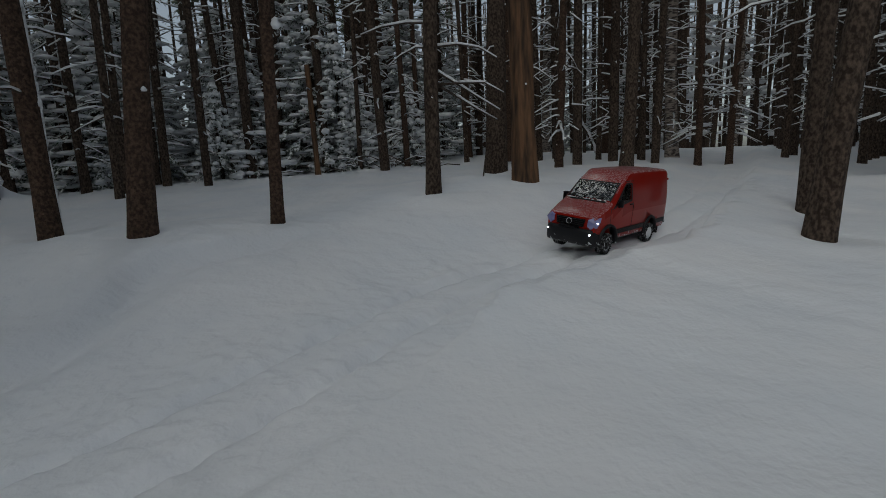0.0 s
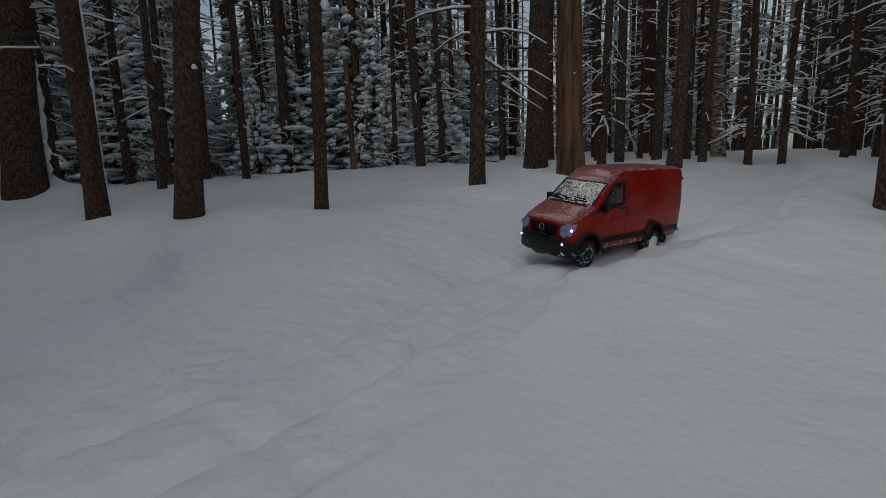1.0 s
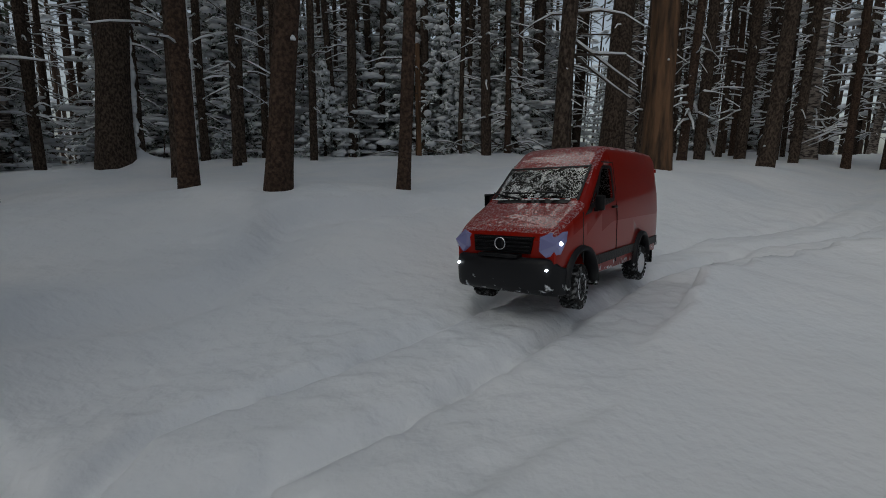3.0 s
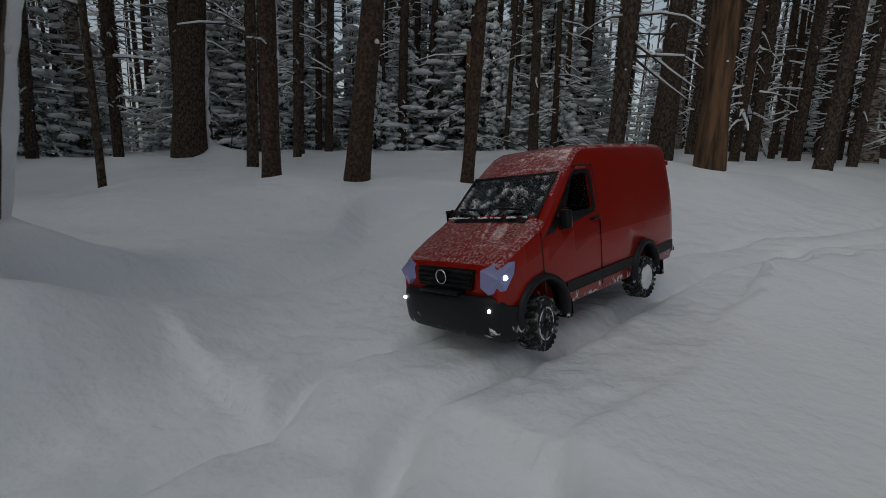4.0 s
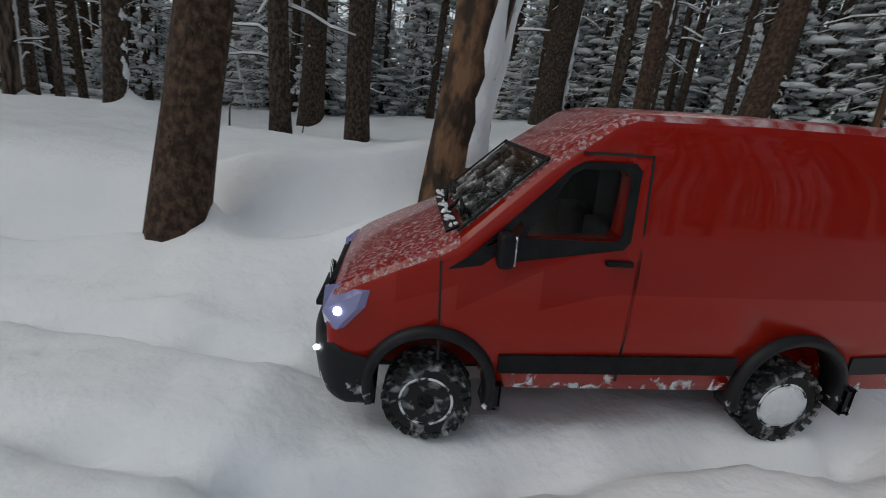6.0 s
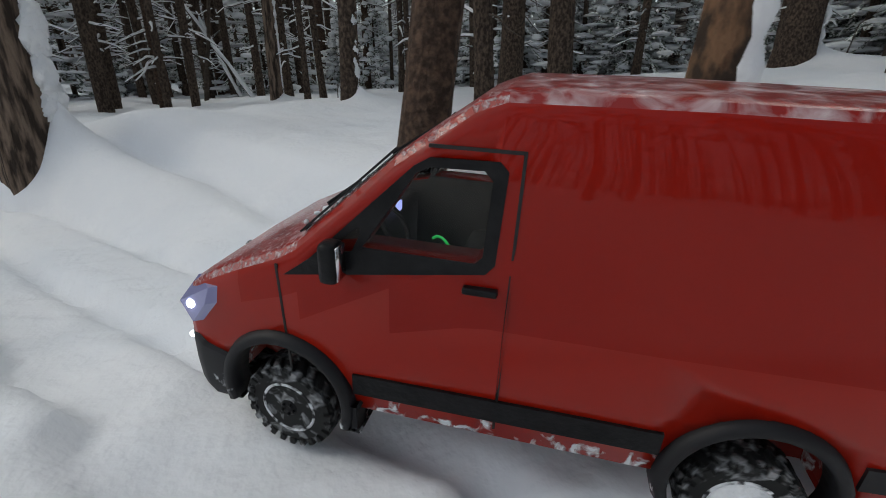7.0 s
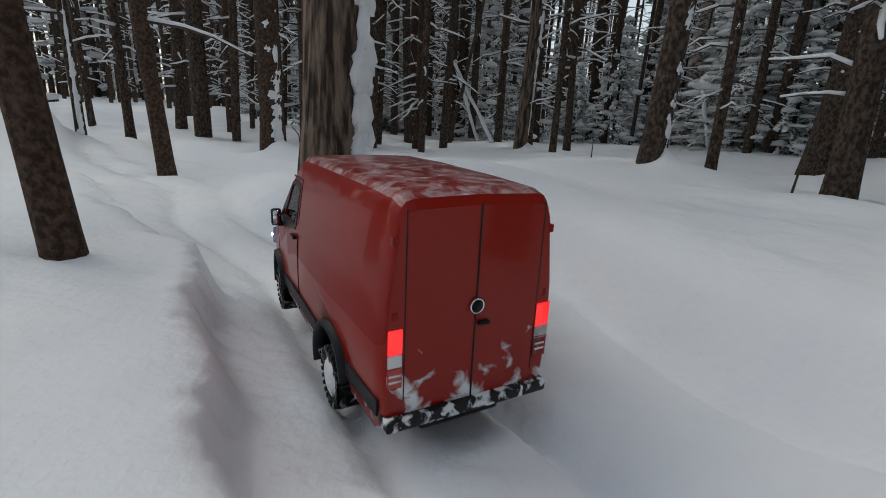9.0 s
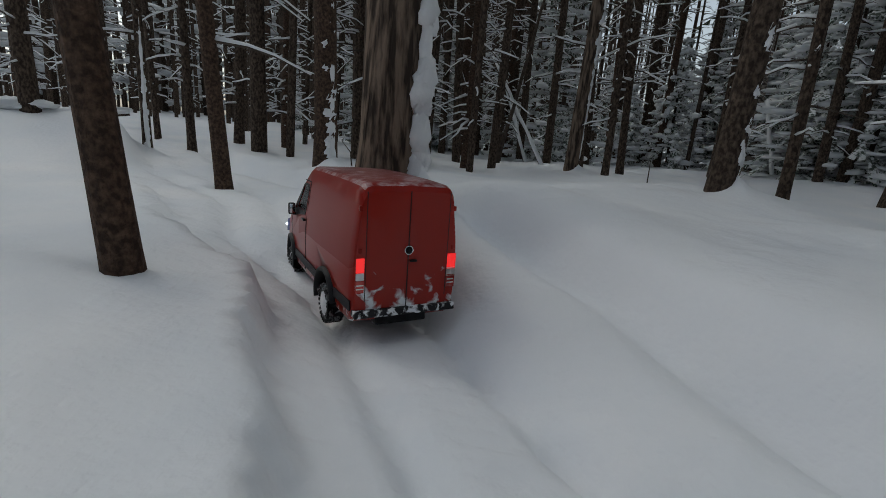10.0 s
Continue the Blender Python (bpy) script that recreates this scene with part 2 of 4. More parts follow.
# ---------------------------------------------------------------- the van's way
VAN = [  # seconds, x, y, z, heading, nose up, lean
    (0, 1.126, 2.745, 0.279, 223.61, 0.08, -6.60),
    (0.5, 0.845, 2.597, 0.271, 220.73, -0.15, -6.53),
    (1, 0.710, 2.449, 0.239, 217.84, -0.37, -6.45),
    (1.5, 0.483, 2.301, 0.232, 227.60, -1.87, 1.06),
    (1.8, 0.376, 2.213, 0.248, 233.46, -2.77, 5.56),
    (2.5, 0.176, 2.034, 0.224, 237.57, -0.70, -0.57),
    (2.7, 0.092, 1.894, 0.232, 242.04, 1.28, 1.80),
    (4, -0.266, 1.237, 0.231, 238.66, -3.23, 7.02),
    (4.5, -0.446, 0.993, 0.230, 243.06, -5.71, 5.93),
    (5, -0.604, 0.810, 0.221, 240.40, -7.46, 3.36),
    (5.5, -0.589, 0.606, 0.156, 236.43, -4.02, -0.53),
    (5.7, -0.676, 0.539, 0.146, 235.42, -4.01, -2.81),
    (6.8, -0.926, 0.061, 0.075, 242.11, 5.10, 3.15),
    (7, -0.993, -0.010, 0.106, 240.43, 3.37, -2.76),
    (7.5, -1.228, -0.280, 0.118, 234.78, 0.75, -0.91),
    (8, -1.560, -0.596, 0.079, 226.91, 0.03, -1.47),
    (8.5, -1.824, -0.877, 0.073, 219.46, 0.28, -1.65),
    (9, -2.069, -1.075, 0.056, 216.45, -0.26, -0.33),
    (9.5, -2.346, -1.264, 0.046, 219.71, -2.99, 5.50),
    (10, -2.580, -1.455, 0.025, 221.14, -1.20, 0.64),
]
AXLE = 0.475


# ---------------------------------------------------------------- ground
def lattice(x, y, seed):
    """Smooth value noise in -1..1 on arrays."""
    xi, yi = np.floor(x), np.floor(y)
    fx, fy = x - xi, y - yi
    fx, fy = fx * fx * (3 - 2 * fx), fy * fy * (3 - 2 * fy)

    def h(a, b):
        s = np.sin(a * 127.1 + b * 311.7 + seed * 74.7) * 43758.5453
        return 2 * (s - np.floor(s)) - 1

    return (h(xi, yi) * (1 - fx) + h(xi + 1, yi) * fx) * (1 - fy) + (h(xi, yi + 1) * (1 - fx) + h(xi + 1, yi + 1) * fx) * fy


def smooth(a, b, x):
    t = np.clip((x - a) / (b - a), 0, 1)
    return t * t * (3 - 2 * t)


def hills(x, y):
    u, v = 9 * np.tanh(x / 9) / 5, 9 * np.tanh(y / 9) / 5
    return (0.1619 - 0.0812 * u + 0.2403 * v + 0.0462 * u * u - 0.0604 * u * v + 0.2209 * v * v
            + 0.0582 * u ** 3 - 0.1200 * u * u * v + 0.0560 * u * v * v - 0.0143 * v ** 3
            + 0.33 * np.exp(-((x + 4.36) / 0.8) ** 2 - ((y + 5.9) / 0.65) ** 2)
            - 0.06 * np.exp(-((x + 3.65) / 0.7) ** 2 - ((y + 1.64) / 0.6) ** 2)
            + 0.26 * np.exp(-((x + 1.6) / 0.6) ** 2 - ((y - 0.45) / 0.5) ** 2)
            + 0.06 * np.exp(-((x + 2.75) / 1.2) ** 2 - ((y - 0.66) / 0.9) ** 2))


# big trees: x, y, snow height at the foot, radius, lean x, lean y, bark, snow on the windward side, cone
TREES = [
    (-4.52, 4.30, 0.53, 0.163, 0.02, 0.03, "bark", 1, 1.2),
    (-2.26, 2.50, 0.43, 0.056, 0.02, 0.01, "red", 1, 0.4),
    (-2.96, 3.26, 0.47, 0.045, 0.01, 0.01, "bark", 0, 0.3),
    (-1.51, 2.25, 0.46, 0.063, 0.08, 0.04, "red", 0, 0.4),
    (-1.01, 2.74, 0.44, 0.040, 0.05, 0.017, "snag", 0, 0.3),
    (-0.07, 3.66, 0.53, 0.059, 0.04, 0, "bark", 0, 0.3),
    (0.58, 5.88, 0.64, 0.130, 0.06, 0, "bark", 0, 0.5),
    (0.78, 4.26, 0.57, 0.110, -0.05, 0, "stump", 0, 0.6),
    (2.09, 5.50, 0.58, 0.074, 0.04, -0.01, "bark", 0, 0.5),
    (2.10, 2.48, 0.25, 0.07, 0.07, -0.05, "bark", 1, 0.8),
    (2.58, 3.25, 0.30, 0.066, 0.02, -0.01, "bark", 0, 0.8),
    (-1.72, -0.21, 0.17, 0.060, -0.03, 0.16, "red", 0, 1.6),
    (-1.41, 0.31, 0.405, 0.052, 0.02, 0.05, "peeled", 2.2, 2.0),
    (-1.64, 0.53, 0.4, 0.042, 0.13, 0.1, "furrow", 2, 1.2),
    (-3.43, 2.29, 0.33, 0.025, 0, 0, "bark", 0, 0.3),
    (-3.16, -1.62, 0.23, 0.122, 0, 0.03, "furrow", 0.7, 1.5),
    (-4.79, -2.78, 0.21, 0.087, 0, 0, "red", 1, 1.4),
    (-2.27, -2.0, 0.17, 0.044, 0.02, -0.07, "red", 0, 0.2),
    (-4.02, -3.07, 0.09, 0.052, 0.02, -0.06, "red", 0, 0.2),
    (-1.85, 6.51, 0.72, 0.040, 0, 0, "dead", 0, 0.2),
    (-4.28, 1.57, 0.18, 0.100, -0.01, 0, "bark", 0, 0.6),
    (-5.95, 1.83, 0.20, 0.135, 0, 0, "bark", 0, 0.8),
    (-4.01, -0.16, 0.36, 0.064, 0.014, 0.02, "bark", 0.6, 1.5),
    (-7.13, -0.82, 0.22, 0.075, 0.05, 0.05, "furrow", 1, 1.2),
    (-5.12, -4.78, 0.22, 0.040, 0, 0, "bark", 1, 2.2),
]
WIND = (0.3, 0.954)


def track():
    """The middle of the wheel track: x, y, z."""
    mid = []
    for t, x, y, z, a, p, r in VAN:
        a = radians(a)
        mid.append((x + 0.237 * math.cos(a), y + 0.237 * math.sin(a), z - 0.012 + 0.237 * math.sin(radians(p))))
    far = [(7.52, 13.99), (5.61, 9.46), (3.71, 6.25), (2.31, 4.11), (1.35, 2.87)]
    on = [(-3.03, -2.11), (-3.68, -2.65), (-4.36, -3.79), (-5.7, -5.32), (-9.96, -8.28)]

    def lay(q):
        return (*q, float(hills(np.array(q[0]), np.array(q[1]))) - 0.04)

    return [lay(q) for q in far] + mid + [lay(q) for q in on]


TRACK = track()


def beside(x, y):
    """Signed distance from the track (left of travel positive), the track's height and the way along it."""
    best = np.full(x.shape, 1e9)
    q, z, s = np.zeros(x.shape), np.zeros(x.shape), np.zeros(x.shape)
    run = 0.0
    for (ax, ay, az), (bx, by, bz) in zip(TRACK, TRACK[1:]):
        dx, dy = bx - ax, by - ay
        n = math.hypot(dx, dy)
        if n < 1e-6:
            continue
        t = np.clip(((x - ax) * dx + (y - ay) * dy) / (n * n), 0, 1)
        ex, ey = x - ax - t * dx, y - ay - t * dy
        d = np.hypot(ex, ey)
        near = d < best
        best = np.where(near, d, best)
        q = np.where(near, np.where(dx * ey - dy * ex > 0, d, -d), q)
        z = np.where(near, az + t * (bz - az), z)
        s = np.where(near, run + t * n, s)
        run += n
    return q, z, s


MOUND = {}
SIDE = {(t[0], t[1]): math.copysign(1.0, float(beside(np.array([t[0]]), np.array([t[1]]))[0][0])) for t in TREES}  # of the track


def ground(x, y):
    x, y = np.asarray(x, float), np.asarray(y, float)
    h = hills(x, y)
    h = h + 0.026 * lattice(x * 1.1, y * 1.1, 1) + 0.015 * lattice(x * 2.7, y * 2.7, 2) + 0.006 * lattice(x * 7, y * 7, 3) + 0.003 * lattice(x * 13, y * 13, 16) + 0.0022 * lattice(x * 23, y * 23, 15)
    q, z, s = beside(x, y)
    near = np.exp(-np.maximum(np.hypot(x + 1, y - 1) - 7, 0) / 3)
    edge = np.interp(y, [-3.0, -1.9, -0.85, 0.2, 0.88, 1.22, 1.73, 2.1, 2.8], [0.42, 0.29, 0.33, 0.36, 0.37, 0.33, 0.40, 0.42, 0.27])
    edge = edge + 0.035 * lattice(s * 1.7, s * 0 + 3.3, 4) + 0.035 * lattice(s * 6, s * 0 + 1.1, 5) + 0.014 * lattice(s * 17, s * 0 + 2.1, 17)
    outer = 0.85 - 0.42 * np.exp(-((x + 1.5) / 0.45) ** 2 - ((y - 0.3) / 0.55) ** 2)
    bank = np.where(q > 0, smooth(edge, edge + 0.032, q), smooth(0.16, outer, -q))
    side = np.where(q > 0, 0.062 * (1 - 0.9 * smooth(-1.3, -0.7, y) * smooth(1.55, 1.05, y)) + 0.03 * smooth(0.88, 1.55, y) + 0.015 * lattice(s * 2.3, s * 0 + 7.7, 12), 0.012) * np.exp(-np.maximum(np.abs(q) - 0.3, 0) / 0.9)
    floor = z + side
    h = np.where(np.abs(q) < 1.6, h + (np.maximum(h, floor) - h) * np.exp(-np.maximum(np.abs(q) - 0.35, 0) / 0.5), h)
    h = (z - 0.004) * (1 - bank) + h * bank
    crumb = lattice(x * 23, y * 23, 6) * 0.5 + lattice(x * 51, y * 51, 7) * 0.5
    rut = np.exp(-((np.abs(q) - 0.122) / 0.03) ** 2)
    h = h - 0.045 * rut * (1 + 0.4 * lattice(s * 14, q * 9, 8)) + 0.008 * crumb * (1 - bank)
    h = h + 0.010 * np.exp(-((np.abs(q) - 0.19) / 0.03) ** 2) * lattice(s * 9, q * 5, 9)
    # an older, drifted-over track on the far side
    old = q + np.interp(y, [0.05, 0.8, 1.3, 2.05], [0.50, 0.64, 0.84, 1.03]) + (0.04 + 0.06 * smooth(0.5, 1.2, y)) * lattice(x * 1.6, y * 1.6, 10) + 0.03 * lattice(x * 2.3, y * 2.3, 19) + 0.012 * lattice(x * 5, y * 5, 18)
    late = smooth(2.8, 2.1, y) * near * (0.85 + 0.35 * lattice(x * 1.9, y * 1.9, 11)) * (1 - 0.35 * smooth(0.45, 1.05, y))
    h = h - 0.10 * np.exp(-(old / 0.085) ** 2) * late + 0.055 * smooth(0.02, 0.13, -old) * np.exp(-np.maximum(-old - 0.12, 0) / 0.6) * late
    h = h + 0.03 * lattice(x * 0.9, y * 1.4, 14) * near * smooth(0.3, 0.9, np.abs(q))
    clear = smooth(0.16, 0.30, np.abs(q))
    for tx, ty, tz, r, *_ in TREES:
        d2 = (x - tx) ** 2 + (y - ty) ** 2
        h = h + MOUND.get((tx, ty), 0.0) * np.exp(-d2 / (2 * (0.5 + 2.0 * r) ** 2)) * smooth(0.08, 0.36, q * SIDE[tx, ty])
    h = h + 0.06 * np.exp(-((x + 1.79) ** 2 + (y + 0.24) ** 2) / (2 * 0.13 ** 2)) * clear
    # wells and cones of drifted snow at the feet of the trees
    for tx, ty, tz, r, lx, ly, kind, side, cone in TREES:
        d2 = (x - tx) ** 2 + (y - ty) ** 2
        h = h - 0.5 * r * np.exp(-d2 / (2 * (1.7 * r) ** 2))
        c2 = (x - tx - WIND[0] * r * 1.0) ** 2 + (y - ty - WIND[1] * r * 1.0) ** 2
        h = h + cone * r * 1.3 * np.exp(-np.sqrt(c2) / (0.75 * r))
        w2 = (x - tx - WIND[0] * r * 2.0) ** 2 + (y - ty - WIND[1] * r * 2.0) ** 2
        h = h + 0.45 * cone * r * np.exp(-w2 / (2 * (1.7 * r) ** 2))
    return h


def settle():
    """Raises or lowers the mounds until the snow meets each big trunk at its height."""
    for turn in range(8):
        for tx, ty, tz, r, *_ in TREES:
            d = float(ground(np.array([tx - WIND[0] * r]), np.array([ty - WIND[1] * r]))[0])
            MOUND[tx, ty] = max(-0.3, min(0.17 if abs(tx + 1.5) + abs(ty - 0.3) < 0.8 else 0.5, MOUND.get((tx, ty), 0.0) + 0.6 * (tz - d)))


settle()


def height(x, y):
    return float(ground(np.array([x]), np.array([y]))[0])


def build_ground(n=600):
    u = np.linspace(-1, 1, n)
    gx = -1.6 + 3.4 * u + 90 * u ** 9 + 6.6 * u ** 3
    gy = 1.4 + 3.4 * u + 90 * u ** 9 + 6.6 * u ** 3
    xx, yy = np.meshgrid(gx, gy)
    zz = ground(xx, yy)
    verts = np.stack([xx.ravel(), yy.ravel(), zz.ravel()], 1)
    i = np.arange(n * n).reshape(n, n)
    quads = np.stack([i[:-1, :-1].ravel(), i[:-1, 1:].ravel(), i[1:, 1:].ravel(), i[1:, :-1].ravel()], 1)
    me = pydata("ground", verts.tolist(), quads.tolist(), SNOW)
    me.polygons.foreach_set("use_smooth", [True] * len(me.polygons))
    return tagged(new("ground", me), "deep soft snow with wheel ruts and drifts", "snow", kind="structure")


build_ground()


# ---------------------------------------------------------------- trees
BARKS = {"bark": BARK, "red": BARK_RED, "furrow": FURROW, "peeled": PEELED, "snag": BARK_RED, "stump": SPLINTER, "dead": SPLINTER, "birch": BIRCH}
TALL = {"stump": 2.25, "dead": 1.5, "snag": 2.6}


def trunk_mesh(r, tall, lx, ly, rng, sides=14, rough=0.05, rings=22):
    verts, faces = [], []
    ph = rng.uniform(0, 9)
    for i in range(rings + 1):
        z = -0.25 + (tall + 0.25) * (i / rings) ** 1.6
        rr = r * max(0.25, 1 - 0.075 * max(z, 0)) * (1 + 0.22 * math.exp(-max(z, 0) / (2.2 * r)))
        wx, wy = 0.25 * r * math.sin(z * 1.3 + ph), 0.25 * r * math.cos(z * 1.1 + ph)
        for k in range(sides):
            w = 2 * math.pi * k / sides
            n = noise.noise(Vector((math.cos(w) * 2 + ph, math.sin(w) * 2, z * 1.2))) + 0.6 * noise.noise(Vector((math.cos(w) * 6, math.sin(w) * 6 + ph, z * 5)))
            q = rr * (1 + rough * 1.6 * n)
            verts.append((lx * z + wx + q * math.cos(w), ly * z + wy + q * math.sin(w), z))
    for i in range(rings):
        for k in range(sides):
            a, b = i * sides + k, i * sides + (k + 1) % sides
            faces.append((a, b, b + sides, a + sides))
    faces.append(tuple(rings * sides + k for k in range(sides)))
    return verts, faces


def twigs(r, tall, lx, ly, rng, low, count, reach, snow=0.92, load=1.0):
    """Dead limbs in loose whorls and the snow that lies along them."""
    v, f, sv, sf = [], [], [], []
    for i in range(count):
        z = low + (tall - low) * rng.random() ** 1.15
        w = rng.uniform(0, 2 * math.pi)
        ln = reach * rng.uniform(0.35, 1.0)
        p = Vector((lx * z, ly * z, z))
        d = Vector((math.cos(w), math.sin(w), rng.uniform(-0.25, 0.35)))
        pts, rad = [], []
        for k in range(4):
            e = k / 3
            pts.append(p + d * (r * 0.6 + ln * e) + Vector((rng.uniform(-1, 1) * 0.03 * ln, rng.uniform(-1, 1) * 0.03 * ln, -0.22 * ln * e * e + 0.05 * ln * rng.uniform(-1, 1))))
            rad.append((0.0075 * (1 - 0.8 * e) + 0.0015) * (0.6 + ln))
        tube(v, f, pts, rad, 4, False)
        for k in range(rng.randint(0, 2)):
            a = pts[rng.randint(1, 2)]
            e = Vector((math.cos(w + rng.choice((-0.8, 0.8))), math.sin(w + rng.choice((-0.8, 0.8))), rng.uniform(-0.3, 0.2)))
            tube(v, f, [a, a + e * ln * 0.25, a + e * ln * 0.45 + Vector((0, 0, -0.03))], [0.004, 0.0028, 0.0012], 3, False)
        if rng.random() < snow:
            k0 = 0 if rng.random() < 0.6 else 1
            q = [a + Vector((0, 0, b * 0.9 + 0.004)) for a, b in zip(pts[k0:], rad[k0:])]
            tube(sv, sf, q, [(b * rng.uniform(1.0, 1.8) + 0.0025) * load for b in rad[k0:]], 4)
    return v, f, sv, sf


def plaster(r, tall, lx, ly, rng, amount):
    """Snow blown against the windward side of the trunk."""
    v, f = [], []
    base = math.atan2(WIND[1], WIND[0])
    run, top = [], tall * 0.33
    for i in range(int(top / 0.05)):
        z = 0.05 * i
        w = base + 0.16 * math.sin(z * 2.1 + r * 90) + rng.gauss(0, 0.03)
        rr = r * max(0.3, 1 - 0.075 * z) * 0.86
        s = min(r, 0.13) * 0.44 * (1.15 - 0.75 * z / top) * rng.uniform(0.75, 1.25) * min(1.5, amount)
        if z > 0.7 and rng.random() < 0.08 + 0.1 * z / top:
            if len(run) > 1:
                tube(v, f, [q[0] for q in run], [q[1] for q in run], 8)
            run = []
            continue
        run.append((Vector((lx * z + rr * math.cos(w), ly * z + rr * math.sin(w), z)), s))
    if len(run) > 1:
        tube(v, f, [q[0] for q in run], [q[1] for q in run], 8)
    n = int(60 * amount * tall / 4)
    for i in range(n):
        z = 0.02 + (tall * 0.6) * rng.random() ** 1.7
        w = base + rng.gauss(0, 0.2)
        rr = r * max(0.3, 1 - 0.075 * z) * 0.97
        s = min(r, 0.12) * rng.uniform(0.22, 0.5) * (1.25 - 0.4 * z / tall)
        lump(v, f, (lx * z + rr * math.cos(w), ly * z + rr * math.sin(w), z), s * 0.55, s, s * rng.uniform(1.0, 2.2), rng, w)
    return v, f


def specks(r, tall, lx, ly, rng, count):
    v, f = [], []
    for i in range(count):
        z = 0.1 + tall * 0.7 * rng.random()
        w = rng.uniform(0, 2 * math.pi)
        rr = r * max(0.3, 1 - 0.075 * z) * 1.02
        s = rng.uniform(0.006, 0.016)
        lump(v, f, (lx * z + rr * math.cos(w), ly * z + rr * math.sin(w), z), s * 0.7, s, s * 1.2, rng, w)
    return v, f


def crown(tall, rng, count=18, reach=1.3):
    """Needle sprays high in the tree."""
    v, f = [], []
    for i in range(count):
        e = rng.random()
        z = tall * (0.62 + 0.40 * e)
        w = rng.uniform(0, 2 * math.pi)
        ln = reach * (1.1 - 0.85 * e) * rng.uniform(0.5, 1)
        d = Vector((math.cos(w), math.sin(w), -0.25))
        s = Vector((-math.sin(w), math.cos(w), 0)) * 0.16
        a = Vector((0, 0, z)) + d * ln * 0.15
        for k in range(3):
            b = a + d * ln * 0.33 + Vector((0, 0, -0.04 * k))
            n = len(v)
            g = Vector((0, 0, rng.uniform(-0.12, 0.05)))
            v.extend([tuple(a), tuple((a + b) / 2 + s + g), tuple(b), tuple((a + b) / 2 - s + g)])
            f.extend([(n, n + 1, n + 2), (n, n + 2, n + 3)])
            a = b
    return v, f


def tree(x, y, r, tall, lx, ly, kind, rng, low=1.2, limbs=26, reach=0.8, side=0.0, label="", z=None, group="forest trees"):
    base = empty("tree", pose(x, y, height(x, y) if z is None else z))
    tv, tf = trunk_mesh(r, tall, lx, ly, rng, sides=16 if r > 0.06 else 10, rough=0.09 if kind in ("peeled", "stump", "furrow") else 0.05)
    part_mesh("trunk", pydata("trunk", tv, tf, BARKS[kind]), None, base)
    bv, bf, sv, sf = twigs(r, tall, lx, ly, rng, low, limbs, reach, 0.95, 1.1 if limbs > 50 else 0.9)
    if bv:
        tagged(part_mesh("deadwood", pydata("deadwood", bv, bf, TWIG), None, base), kind="stuff")
    if sv:
        tagged(part_mesh("branch_snow", pydata("branch_snow", sv, sf, TREE_SNOW), None, base, "thin line of snow on dead limbs"), kind="stuff")
    pv, pf = plaster(r, tall, lx, ly, rng, side) if side else specks(r, tall, lx, ly, rng, 8)
    tagged(part_mesh("trunk_snow", pydata("trunk_snow", pv, pf, TREE_SNOW), None, base, "snow stuck to the bark"), kind="stuff")
    if tall > 4:
        cv, cf = crown(tall, rng)
        tagged(part_mesh("crown", pydata("crown", cv, cf, NEEDLE), None, base, "sparse dark green needles", False), kind="stuff")
    elif kind in ("stump", "snag"):
        hv, hf = [], []
        rr = r * max(0.3, 1 - 0.075 * tall)
        lump(hv, hf, (lx * tall + 0.3 * rr, ly * tall, tall), rr * 1.1, rr * 0.9, rr * 1.3, rng)
        if kind == "stump":
            for k in range(5):
                lump(hv, hf, (lx * tall + rr * 0.9, ly * tall, tall - 0.1 - 0.05 * k), rr * 0.35, rr * 0.5, 0.06, rng)
        else:
            for k in range(7):
                lump(hv, hf, (lx * tall * 0.8 + r * 0.6, -r * 0.5, tall * (0.45 + 0.08 * k)), r * 0.7, r * 0.7, 0.05, rng)
        tagged(part_mesh("snow_cap", pydata("snow_cap", hv, hf, TREE_SNOW), None, base, "cap of snow"), kind="stuff")
    return tagged(base, label, "tree", group)


LABELS = {"bark": "dark spruce trunk with dead lower limbs in snow", "red": "smooth reddish brown spruce trunk standing in snow",
          "furrow": "thick trunk with deeply furrowed grey-brown bark", "peeled": "dead trunk with peeling orange bark beside a snow cone",
          "snag": "thin broken snag with flaking bark and snow", "stump": "broken orange trunk with splintered top and snow cap",
          "dead": "short dead stick standing in snow", "birch": "pale birch trunk with dark bands"}


def big_trees():
    for i, (x, y, z, r, lx, ly, kind, side, cone) in enumerate(TREES):
        rng = random.Random(100 + i)
        tall = TALL.get(kind, rng.uniform(7.0, 9.0))
        low, limbs = (1.3, 22) if r > 0.06 else (0.8, 34)
        if kind in TALL:
            limbs = 3
        tree(x, y, r, tall, lx, ly, kind, rng, low, limbs, 0.7, 0.9 * side, LABELS[kind], z=z - 0.02)


big_trees()

